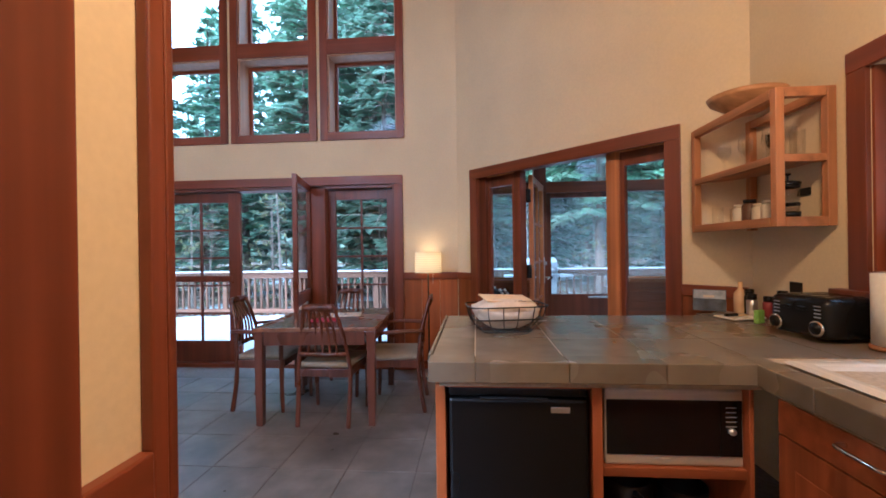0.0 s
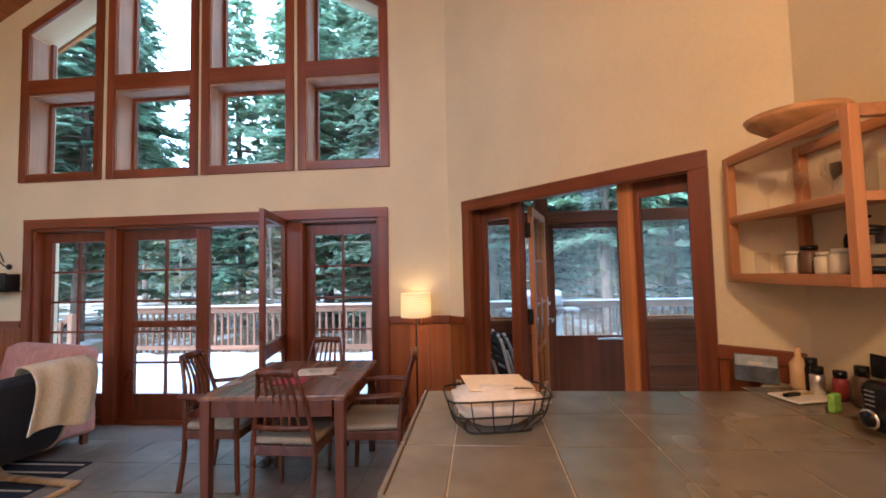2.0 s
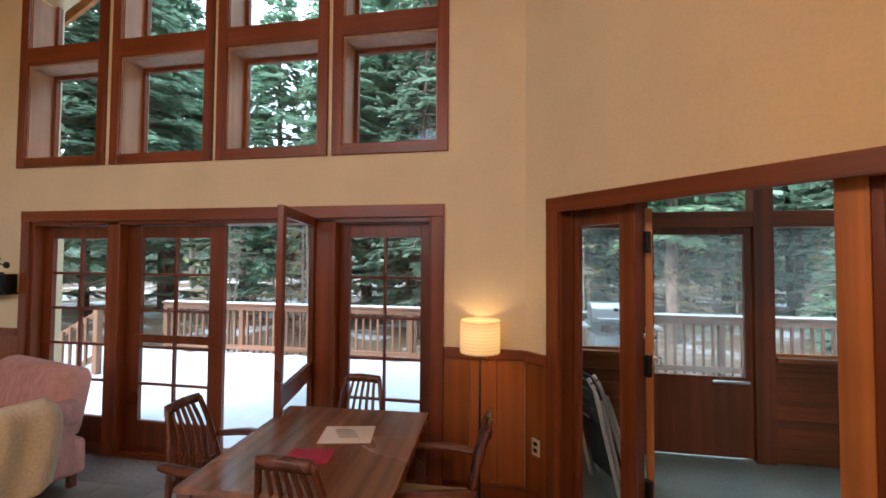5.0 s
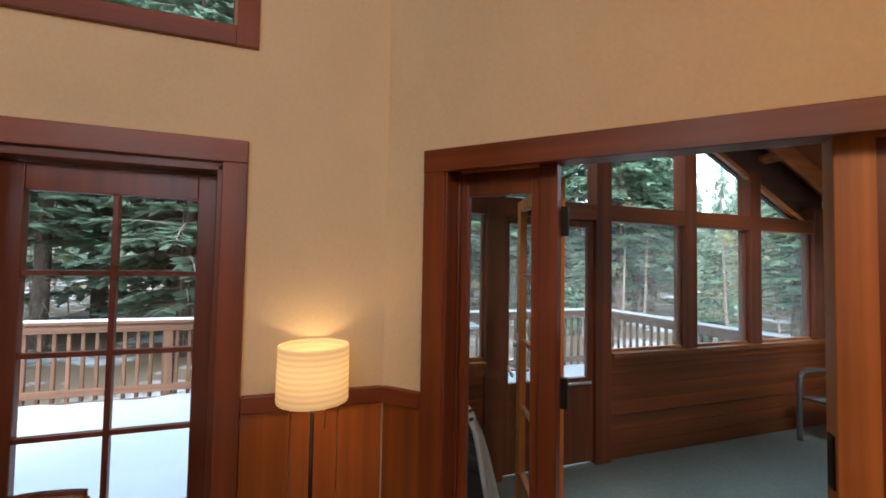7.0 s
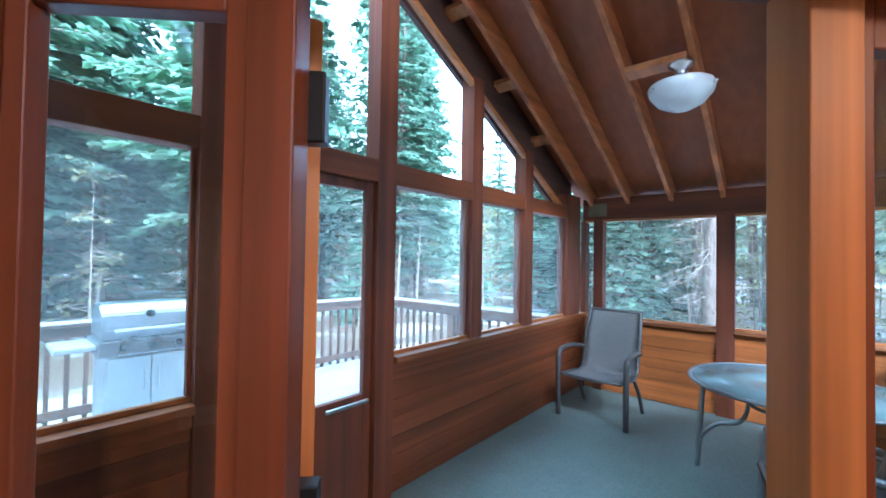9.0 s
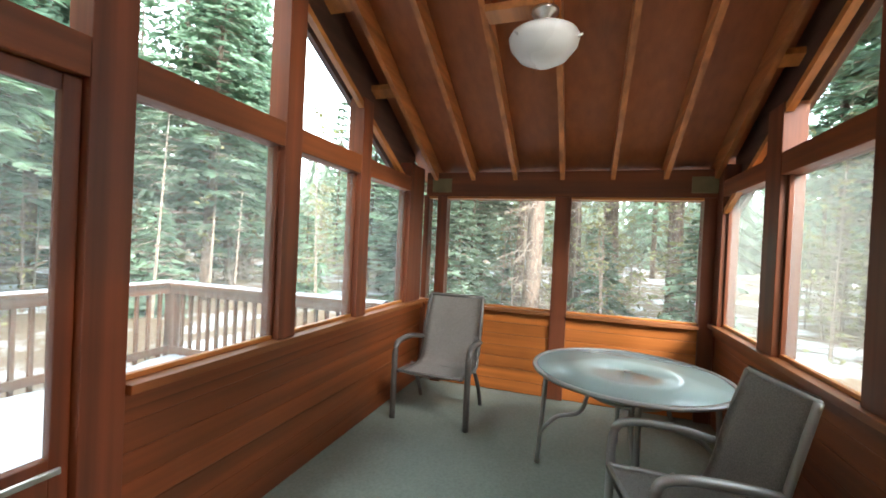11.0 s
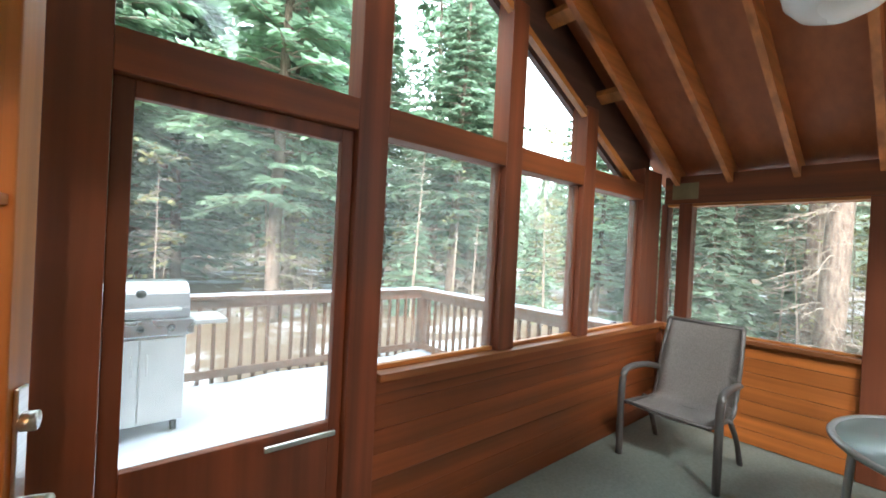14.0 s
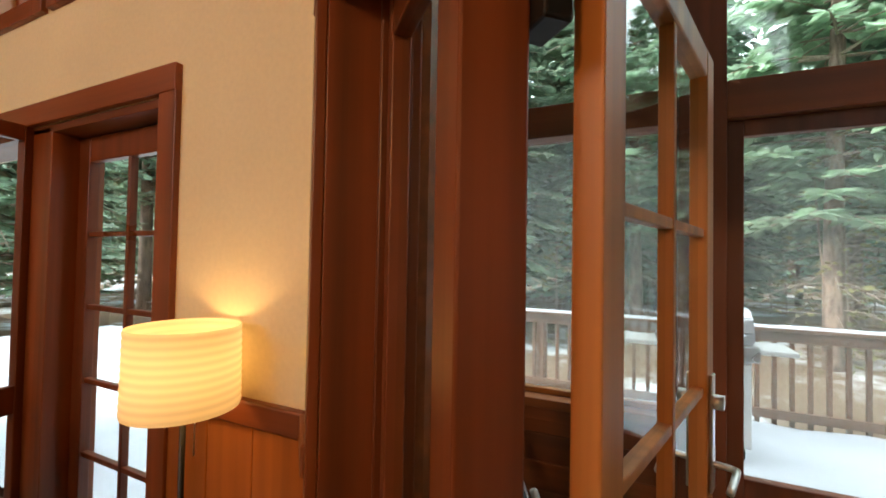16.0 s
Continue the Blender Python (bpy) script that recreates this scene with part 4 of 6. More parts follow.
# toaster
ts = thing("toaster", "black four slot toaster with chrome dials", "toaster", pose(2.30, 2.46, 0.912, 0, 0, -82) @ Matrix.Scale(0.95, 4))
bm = bmesh.new()
bx(bm, -0.145, 0.145, -0.13, 0.14, 0.012, 0.192, 0.03)
part("body", bm, BLACK, ts, "", True)
for x in (-0.105, -0.045, 0.02, 0.075):
    box_part("slot", DARKGLASS, ts, x, x + 0.028, -0.09, 0.11, 0.18, 0.1935, 0.001)
for x in (-0.10, 0.10):
    bm = bmesh.new()
    lathe(bm, [(0.001, 0.022), (0.022, 0.02), (0.028, 0.0)], 20)
    bmesh.ops.transform(bm, matrix=pose(x, -0.13, 0.06, 90), verts=bm.verts)
    part("dial", bm, BLACK, ts, "black dial with a chrome ring", True)
    bm = bmesh.new()
    lathe(bm, [(0.027, 0.0), (0.035, 0.002), (0.034, 0.012), (0.028, 0.014)], 20)
    bmesh.ops.transform(bm, matrix=pose(x, -0.13, 0.06, 90), verts=bm.verts)
    part("dial_ring", bm, CHROME, ts, "", True)
    for q in range(4):
        box_part("button", STEEL, ts, x - 0.015, x + 0.015, -0.134, -0.129, 0.105 + q * 0.016, 0.110 + q * 0.016, 0.001)
    box_part("lever", BLACK, ts, x * 0.35 - 0.02, x * 0.35 + 0.02, -0.15, -0.128, 0.135, 0.148, 0.004)

# paper towels
pt = thing("paper_towel", "white paper towel roll on a wooden stand", "paper towel", pose(2.365, 2.215, 0.912))
bm = bmesh.new()
lathe(bm, [(0.001, 0.001), (0.075, 0.001), (0.075, 0.016), (0.001, 0.016)], 28)
part("base", bm, OAK, pt, "", True)
bm = bmesh.new()
lathe(bm, [(0.02, 0.018), (0.069, 0.018), (0.070, 0.29), (0.02, 0.29)], 28)
part("roll", bm, mat("paper", (0.80, 0.78, 0.72), 0.9, scale=50, var=0.04, bump=0.2), pt, "", True)
bm = bmesh.new()
tube(bm, [(0, 0, 0.016), (0, 0, 0.33)], 0.009, 12)
part("spindle", bm, OAK, pt, "", True)
# utensil crock
ck = thing("utensil_holder", "dark crock of utensils on the window sill", "holder", pose(2.53, 2.30, 1.2005))
bm = bmesh.new()
lathe(bm, [(0.001, 0.001), (0.05, 0.001), (0.055, 0.15), (0.05, 0.15), (0.046, 0.01), (0.001, 0.01)], 20)
part("pot", bm, BLACK, ck, "", True)
for i, a in enumerate((0.3, 1.7, 2.9, 4.4, 5.4)):
    bm = bmesh.new()
    tube(bm, [(0.01 * math.cos(a), 0.01 * math.sin(a), 0.02), (0.05 * math.cos(a), 0.05 * math.sin(a), 0.30)], 0.006)
    part("utensil", bm, (OAK, STEEL, BLACK)[i % 3], ck, "", True)

# things along the splashback
BLUE = mat("photo_print", (0.06, 0.08, 0.11), 0.4, scale=14, var=0.8, stain=0.4)
cd = thing("postcard", "printed photo card leaning on the wall", "card", pose(2.225, 3.20, 0.912, -10, 0, -32) @ Matrix.Scale(0.88, 4))
box_part("card", BLUE, cd, -0.10, 0.10, 0, 0.004, 0.0, 0.15, 0.001)
box_part("print", mat("pale_sky_print", (0.34, 0.40, 0.48), 0.4, scale=20, var=0.3), cd, -0.095, 0.095, -0.001, -0.0003, 0.085, 0.146, 0)
box_part("print", JARC, cd, -0.035, 0.03, -0.0018, -0.0012, 0.095, 0.11, 0)
bt = thing("dish_soap", "amber pump bottle on the worktop", "bottle", pose(2.335, 3.08, 0.912))
bm = bmesh.new()
lathe(bm, [(0.001, 0), (0.032, 0), (0.034, 0.02), (0.034, 0.12), (0.012, 0.15), (0.012, 0.19), (0.001, 0.19)], 20)
part("body", bm, mat("amber", (0.60, 0.40, 0.20), 0.15), bt, "", True)
for i, (x, y, h, m_, lb) in enumerate(((2.36, 3.04, 0.15, BLACK, "black pepper mill"), (2.33, 2.97, 0.13, STEEL, "steel shaker"), (2.39, 2.93, 0.12, mat("red_label", (0.25, 0.03, 0.03), 0.4), "red spice jar"), (2.40, 2.84, 0.16, BROWNC, "brown spice bottle"))):
    t = thing("spice_jar", lb + " standing on the worktop", "jar", pose(x, y, 0.912))
    bm = bmesh.new()
    lathe(bm, [(0.001, 0), (0.026, 0), (0.027, h * 0.7), (0.02, h * 0.76), (0.001, h * 0.76)], 18)
    part("body", bm, m_, t, "", True)
    bm = bmesh.new()
    lathe(bm, [(0.001, h * 0.762), (0.023, h * 0.762), (0.023, h), (0.001, h)], 18)
    part("lid", bm, BLACK, t, "", True)
ch = thing("chopping_board", "white board with a black knife on the worktop", "board", pose(2.25, 2.95, 0.912, 0, 0, 14))
box_part("board", WHITE, ch, -0.10, 0.10, -0.07, 0.07, 0.0, 0.01, 0.003)
kn = thing("knife", "small knife with yellow blade and black handle", "knife", pose(2.24, 2.955, 0.923, 0, 0, 20))
box_part("blade", mat("brass", (0.7, 0.55, 0.2), 0.3, 0.6), kn, 0.0, 0.08, -0.012, 0.012, 0, 0.003, 0.001)
box_part("handle", BLACK, kn, -0.08, 0.0, -0.01, 0.01, 0, 0.014, 0.003)
gs = thing("sponge", "bright green scrubbing sponge beside the toaster", "sponge", pose(2.24, 2.775, 0.912, 0, 0, 30))
box_part("pad", mat("green_sponge", (0.28, 0.55, 0.08), 0.9, scale=60), gs, -0.03, 0.03, -0.012, 0.012, 0, 0.07, 0.006)

# basket with napkins
bk = thing("wire_basket", "black wire basket full of folded cloth and papers", "basket", pose(0.935, 2.60, 0.908, 0, 0, 10) @ Matrix.Scale(1.04, 4))
WIRE = BLACKMETAL


def ring(bm, a, b, z, r=0.003):
    pts = []
    for j in range(25):
        t = 2 * math.pi * j / 24
        c, s = math.cos(t), math.sin(t)
        pts.append((a * math.copysign(abs(c) ** 0.35, c), b * math.copysign(abs(s) ** 0.35, s), z))
    tube(bm, pts, r, 6, cap=False)


for a, b, z in ((0.185, 0.115, 0.125), (0.156, 0.092, 0.065), (0.115, 0.065, 0.006)):
    bm = bmesh.new()
    ring(bm, a, b, z, 0.0035)
    part("rim" if z > 0.1 else "foot_ring", bm, WIRE, bk, "", True)
for sx in (-1, 1):
    for q in (-0.6, -0.2, 0.2, 0.6):
        bm = bmesh.new()
        tube(bm, curve_pts([(q * 0.18, sx * 0.112, 0.125), (q * 0.16, sx * 0.095, 0.05), (q * 0.11, sx * 0.064, 0.006)]), 0.0025, 6)
        part("wire", bm, WIRE, bk, "", True)
    for q in (-0.5, 0.0, 0.5):
        bm = bmesh.new()
        tube(bm, curve_pts([(sx * 0.182, q * 0.11, 0.125), (sx * 0.16, q * 0.09, 0.05), (sx * 0.115, q * 0.06, 0.006)]), 0.0025, 6)
        part("wire", bm, WIRE, bk, "", True)
CLOTH = mat("cream_cloth", (0.66, 0.57, 0.46), 0.95, scale=35, var=0.12, bump=0.4)
cl = bmesh.new()
bmesh.ops.create_icosphere(cl, subdivisions=4, radius=1.0)
for v in cl.verts:
    n3 = noise.noise(v.co * 2.3) * 0.10 + noise.noise(v.co * 6) * 0.05
    v.co = Vector((math.copysign(abs(v.co.x) ** 0.6, v.co.x) * (0.125 + 0.035 * v.co.z), math.copysign(abs(v.co.y) ** 0.6, v.co.y) * (0.075 + 0.02 * v.co.z), 0.078 + v.co.z * 0.066)) * (1 + n3)
    v.co.z = max(v.co.z, 0.008)
cloth = ob_from("folded_cloth", cl, CLOTH, True)
cloth.matrix_world = pose(0.935, 2.60, 0.908, 0, 0, 10) @ Matrix.Diagonal((1.22, 1.30, 1.08, 1))
tagged(cloth, "cream folded cloth heaped in the wire basket", "cloth")
pp = thing("menu_card", "tan paper menu with a dark printed skyline", "paper", pose(0.935, 2.61, 1.066, 7, 3, 16))
PAPER = mat("tan_paper", (0.74, 0.60, 0.40), 0.85, scale=30, var=0.06)
box_part("sheet", PAPER, pp, -0.12, 0.12, -0.075, 0.075, 0, 0.004, 0.001)
rng = random.Random(3)
for i in range(16):
    x = -0.055 + i * 0.011
    box_part("print", BLACK, pp, x, x + 0.010, -0.074, -0.074 + 0.008 + 0.012 * rng.random(), 0.0041, 0.0046, 0)

# ---- dining corner ----
TEAK = wood("teak", (0.13, 0.044, 0.022), "z", 0.32)
TEAK_X = wood("teak_level", (0.22, 0.105, 0.055), "y", 0.25, scale=6)
SEAT = mat("seat_fabric", (0.36, 0.32, 0.25), 0.95, scale=90, var=0.15, bump=0.3)
tb = thing("dining_table", "reddish brown wooden dining table with square legs", "table", pose(-0.45, 4.01, 0, 0, 0, 3))
box_part("tabletop", TEAK_X, tb, -0.465, 0.465, -0.50, 0.50, 0.712, 0.742, 0.006)
for sx in (-1, 1):
    box_part("apron", TEAK, tb, min(sx * 0.415, sx * 0.435), max(sx * 0.415, sx * 0.435), -0.44, 0.44, 0.61, 0.711, 0.003)
    box_part("apron", TEAK, tb, -0.38, 0.38, min(sx * 0.475, sx * 0.495), max(sx * 0.475, sx * 0.495), 0.61, 0.711, 0.003)
    for sy in (-1, 1):
        bm = bmesh.new()
        cx, cy = sx * 0.425, sy * 0.46
        vs = bx(bm, cx - 0.033, cx + 0.033, cy - 0.033, cy + 0.033, 0, 0.711, 0.005)
        for v in vs:
            k = 0.78 + 0.22 * v.co.z / 0.711
            v.co.x, v.co.y = cx + (v.co.x - cx) * k, cy + (v.co.y - cy) * k
        part("leg", bm, TEAK, tb)


def dining_chair(m, arms, label):
    """A slat-back chair that faces local +y."""
    c = thing("dining_chair", label, "chair", m, "chairs round the dining table")
    for sx in (-1, 1):
        bm = bmesh.new()
        tube(bm, curve_pts([(sx * 0.195, -0.23, 0), (sx * 0.20, -0.19, 0.25), (sx * 0.20, -0.185, 0.44), (sx * 0.16, -0.215, 0.68), (sx * 0.116, -0.275, 0.905)]), 0.019, 8, 0.014)
        part("back_post", bm, TEAK, c, "", True)
        bm = bmesh.new()
        tube(bm, curve_pts([(sx * 0.215, 0.205, 0), (sx * 0.22, 0.20, 0.22), (sx * 0.22, 0.195, 0.41 if not arms else 0.65)]), 0.016, 8, 0.02)
        part("leg", bm, TEAK, c, "", True)
        box_part("seat_rail", TEAK, c, sx * 0.20 - 0.012, sx * 0.20 + 0.012, -0.17, 0.18, 0.365, 0.425, 0.004)
        if arms:
            bm = bmesh.new()
            vs = []
            pts = curve_pts([(sx * 0.205, -0.225, 0.66), (sx * 0.245, -0.05, 0.665), (sx * 0.25, 0.12, 0.655), (sx * 0.235, 0.25, 0.645)])
            for i, p in enumerate(pts):
                wd = 0.016 + 0.018 * math.sin(math.pi * min(1, i / len(pts) * 1.3 + 0.12))
                vs.append([bm.verts.new((p.x + a, p.y, p.z + b)) for a, b in ((-wd, -0.012), (wd, -0.012), (wd, 0.008), (0, 0.014), (-wd, 0.008))])
            for A, B in zip(vs, vs[1:]):
                for j in range(5):
                    bm.faces.new((A[j], A[(j + 1) % 5], B[(j + 1) % 5], B[j]))
            bm.faces.new(vs[0])
            bm.faces.new(vs[-1][::-1])
            part("arm", bm, TEAK, c, "", True)
    for y in (-0.185, 0.20):
        box_part("seat_rail", TEAK, c, -0.19, 0.19, y - 0.012, y + 0.012, 0.365, 0.425, 0.004)
    bm = bmesh.new()
    vs = bx(bm, -0.225, 0.225, -0.18, 0.235, 0.426, 0.468, 0.018)
    for v in vs:
        v.co.x *= 0.9 + 0.1 * (v.co.y + 0.18) / 0.4
        v.co.z += 0.008 * math.cos(v.co.x * 7) * (v.co.z > 0.45)
    part("seat", bm, SEAT, c, "grey beige upholstered seat", True)
    for z, yy, h, hw in ((0.89, -0.27, 0.05, 0.118), (0.54, -0.194, 0.032, 0.185)):
        bm = bmesh.new()
        pts = [Vector((x, yy - 0.02 * math.cos(x / 0.2 * 1.5), z)) for x in [-hw + 2 * hw * i / 10 for i in range(11)]]
        vs = []
        for i, p in enumerate(pts):
            vs.append([bm.verts.new((p.x, p.y + a, p.z + b + (0.012 * math.cos(p.x / 0.2 * 1.5) if h > 0.04 else 0))) for a, b in ((-0.011, -h / 2), (0.011, -h / 2), (0.011, h / 2), (-0.011, h / 2))])
        for A, B in zip(vs, vs[1:]):
            for j in range(4):
                bm.faces.new((A[j], A[(j + 1) % 4], B[(j + 1) % 4], B[j]))
        bm.faces.new(vs[0])
        bm.faces.new(vs[-1][::-1])
        part("crest_rail" if h > 0.04 else "back_rail", bm, TEAK, c, "", True)
    for i in range(5):
        x = -0.074 + 0.037 * i
        bm = bmesh.new()
        tube(bm, curve_pts([(x * 1.5, -0.210, 0.545), (x * 1.25, -0.220, 0.72), (x, -0.288, 0.885)]), 0.0105, 6)
        part("slat", bm, TEAK, c, "", True)
    return c


dining_chair(pose(-0.36, 3.74, 0, 0, 0, -1), False, "dark teak dining chair with slatted back and fabric seat")
dining_chair(pose(-1.01, 3.985, 0, 0, 0, -88), True, "dark teak dining armchair with slatted back")
dining_chair(pose(0.12, 4.01, 0, 0, 0, 94), True, "dark teak dining armchair pulled out from the table")
dining_chair(pose(-0.50, 4.36, 0, 0, 0, 178), False, "dark teak dining chair by the glazed door")
ph = thing("paper_sheet", "white information sheet on the dining table", "paper", pose(-0.38, 4.12, 0.7425, 0, 0, 12))
box_part("sheet", mat("white_paper", (0.78, 0.76, 0.72), 0.8, scale=30, var=0.04), ph, -0.14, 0.14, -0.11, 0.11, 0, 0.002, 0)
for i in range(5):
    box_part("print", BLACK, ph, -0.08 + 0.01 * i, 0.02 + 0.012 * i, 0.06 - 0.025 * i, 0.066 - 0.025 * i, 0.0021, 0.0025, 0)
bk2 = thing("red_booklet", "red folded booklet on the dining table", "booklet", pose(-0.46, 3.84, 0.7425, 0, 0, 8))
box_part("cover", mat("red_card", (0.42, 0.02, 0.06), 0.5, var=0.1), bk2, -0.11, 0.11, -0.07, 0.07, 0, 0.008, 0.002)

# floor lamp in the corner
lp = thing("floor_lamp", "floor lamp with a lit cream drum shade", "lamp", pose(0.285, 4.852, 0.0))
SHADE = bpy.data.materials.new("lamp_shade")
SHADE.use_nodes = True
sn, sl = SHADE.node_tree.nodes, SHADE.node_tree.links
pb = sn["Principled BSDF"]
wv = sn.new("ShaderNodeTexWave")
wv.bands_direction = 'Z'
wv.inputs["Scale"].default_value = 14
wv.inputs["Distortion"].default_value = 0.3
stc = sn.new("ShaderNodeTexCoord")
sl.new(stc.outputs["Object"], wv.inputs["Vector"])
cr = sn.new("ShaderNodeMapRange")
cr.inputs["To Min"].default_value, cr.inputs["To Max"].default_value = 0.75, 0.9
sl.new(wv.outputs["Fac"], cr.inputs[0])
mc = sn.new("ShaderNodeVectorMath")
mc.operation = 'SCALE'
mc.inputs[0].default_value = (0.95, 0.85, 0.62)
sl.new(cr.outputs[0], mc.inputs["Scale"])
trl, add, dfu = sn.new("ShaderNodeBsdfTranslucent"), sn.new("ShaderNodeMixShader"), sn.new("ShaderNodeBsdfDiffuse")
sl.new(mc.outputs[0], trl.inputs[0])
sl.new(mc.outputs[0], dfu.inputs[0])
add.inputs[0].default_value = 0.35
sl.new(dfu.outputs[0], add.inputs[1])
sl.new(trl.outputs[0], add.inputs[2])
sl.new(add.outputs[0], sn["Material Output"].inputs[0])
bm = bmesh.new()
for k in range(23):
    z = 1.07 + 0.222 * k / 22
    r = 0.142 - 0.003 * k / 22 + (0.0012 if k % 2 else -0.0012)
    ringv = [bm.verts.new((r * math.cos(2 * math.pi * j / 48), r * math.sin(2 * math.pi * j / 48), z)) for j in range(48)]
    if k:
        for j in range(48):
            bm.faces.new((prev[j], prev[(j + 1) % 48], ringv[(j + 1) % 48], ringv[j]))
    prev = ringv
part("shade", bm, SHADE, lp, "ribbed cream drum shade, glowing", True)
bm = bmesh.new()
tube(bm, [(0, 0, 0.02), (0, 0, 1.15)], 0.008, 12)
part("pole", bm, BLACKMETAL, lp, "", True)
bm = bmesh.new()
lathe(bm, [(0.001, 0.0), (0.13, 0.0), (0.13, 0.012), (0.02, 0.02), (0.001, 0.02)], 32)
part("base", bm, STEEL, lp, "", True)
bm = bmesh.new()
tube(bm, [(0.05, 0, 0.95), (0.05, 0, 1.13)], 0.002, 6)
part("pull_chain", bm, STEEL, lp, "", True)
bulb(0.285, 4.852, 1.19, LAMP, 0.035, (1, 0.60, 0.25))

ol = thing("power_socket", "white double wall socket on the wainscot", "socket", DIAG)
box_part("plate", mat("white_plastic", (0.72, 0.66, 0.54), 0.4), ol, 0.08, 0.15, -0.022, -0.014, 0.36, 0.475, 0.003)
for z in (0.385, 0.43):
    box_part("outlet", BLACK, ol, 0.098, 0.132, -0.0235, -0.0225, z, z + 0.025, 0.002)

# ---- living corner ----
PINK = mat("pink_fabric", (0.56, 0.30, 0.26), 0.95, scale=26, var=0.16, bump=0.35, stretch=(1, 1, 0.4))
sf = thing("loveseat", "faded pink upholstered loveseat with rolled arms", "sofa", pose(-3.34, 4.36, 0, 0, 0, -14))


def cushion(bm, x0, x1, y0, y1, z0, z1, bev, puff=0.0):
    vs = bx(bm, x0, x1, y0, y1, z0, z1, bev)
    return vs


bm = bmesh.new()
cushion(bm, -0.62, 0.62, -0.35, 0.38, 0.10, 0.36, 0.04)
part("base", bm, PINK, sf, "", True)
bm = bmesh.new()
cushion(bm, -0.45, 0.45, -0.40, 0.20, 0.362, 0.50, 0.05)
part("seat_cushion", bm, PINK, sf, "", True)
bm = bmesh.new()
vs = cushion(bm, -0.56, 0.56, 0.16, 0.40, 0.34, 0.86, 0.09)
for v in vs:
    if v.co.z > 0.7:
        v.co.y += 0.06
        v.co.z += 0.03 * math.cos(v.co.x * 2.5)
part("backrest", bm, PINK, sf, "", True)
for sx in (-1, 1):
    bm = bmesh.new()
    cushion(bm, sx * 0.56 - 0.08, sx * 0.56 + 0.08, -0.38, 0.30, 0.12, 0.54, 0.03)
    tube(bm, [(sx * 0.57, -0.40, 0.56), (sx * 0.57, 0.30, 0.56)], 0.10, 16)
    part("arm", bm, PINK, sf, "", True)
    for sy in (-0.3, 0.32):
        box_part("foot", TEAK, sf, sx * 0.54 - 0.025, sx * 0.54 + 0.025, sy - 0.025, sy + 0.025, 0.0, 0.11, 0.004)

BIRCH = wood("birch", (0.58, 0.36, 0.17), "x", 0.4)
NAVY = mat("navy_fabric", (0.012, 0.016, 0.03), 0.95, scale=60, var=0.2, bump=0.25)
ac = thing("bentwood_armchair", "bent birch armchair with navy cushion", "armchair", pose(-2.44, 3.56, 0, 0, 0, 84) @ Matrix.Diagonal((1, 1, 0.93, 1)))
# local +y is the way it faces
for sx in (-1, 1):
    bm = bmesh.new()
    pts = curve_pts([(sx * 0.30, -0.38, 0.025), (sx * 0.30, 0.10, 0.022), (sx * 0.30, 0.34, 0.035), (sx * 0.30, 0.40, 0.16), (sx * 0.30, 0.33, 0.40), (sx * 0.30, 0.20, 0.53), (sx * 0.30, -0.10, 0.56), (sx * 0.30, -0.32, 0.60)], 8)
    vs = []
    for i, p in enumerate(pts):
        d = (pts[min(i + 1, len(pts) - 1)] - pts[max(i - 1, 0)]).normalized()
        u = Vector((0, -d.z, d.y))
        vs.append([bm.verts.new(p + Vector((a, 0, 0)) + u * b) for a, b in ((-0.03, -0.012), (0.03, -0.012), (0.03, 0.012), (-0.03, 0.012))])
    for A, B in zip(vs, vs[1:]):
        for j in range(4):
            bm.faces.new((A[j], A[(j + 1) % 4], B[(j + 1) % 4], B[j]))
    bm.faces.new(vs[0])
    bm.faces.new(vs[-1][::-1])
    part("side_frame", bm, BIRCH, ac, "", True)
    bm = bmesh.new()
    pts = curve_pts([(sx * 0.25, 0.36, 0.38), (sx * 0.25, 0.0, 0.30), (sx * 0.25, -0.20, 0.34), (sx * 0.25, -0.34, 0.60), (sx * 0.25, -0.47, 0.92)], 8)
    vs = []
    for i, p in enumerate(pts):
        d = (pts[min(i + 1, len(pts) - 1)] - pts[max(i - 1, 0)]).normalized()
        u = Vector((0, -d.z, d.y))
        vs.append([bm.verts.new(p + Vector((a, 0, 0)) + u * b) for a, b in ((-0.015, -0.02), (0.015, -0.02), (0.015, 0.02), (-0.015, 0.02))])
    for A, B in zip(vs, vs[1:]):
        for j in range(4):
            bm.faces.new((A[j], A[(j + 1) % 4], B[(j + 1) % 4], B[j]))
    part("back_frame", bm, BIRCH, ac, "", True)
for y, z in ((-0.37, 0.022), (-0.22, 0.40), (-0.33, 0.60), (-0.45, 0.89)):
    box_part("crossbar", BIRCH, ac, -0.245, 0.245, y - 0.02, y + 0.02, z - 0.012, z + 0.012, 0.004)
bm = bmesh.new()
pts = curve_pts([(0, 0.42, 0.40), (0, 0.05, 0.36), (0, -0.16, 0.40), (0, -0.29, 0.64), (0, -0.43, 0.96)], 8)
vs = []
for i, p in enumerate(pts):
    d = (pts[min(i + 1, len(pts) - 1)] - pts[max(i - 1, 0)]).normalized()
    u = Vector((0, -d.z, d.y))
    vs.append([bm.verts.new(p + Vector((a, 0, 0)) + u * b) for a, b in ((-0.26, 0.0), (0.26, 0.0), (0.27, 0.04), (0.24, 0.09), (-0.24, 0.09), (-0.27, 0.04))])
for A, B in zip(vs, vs[1:]):
    for j in range(6):
        bm.faces.new((A[j], A[(j + 1) % 6], B[(j + 1) % 6], B[j]))
bm.faces.new(vs[0])
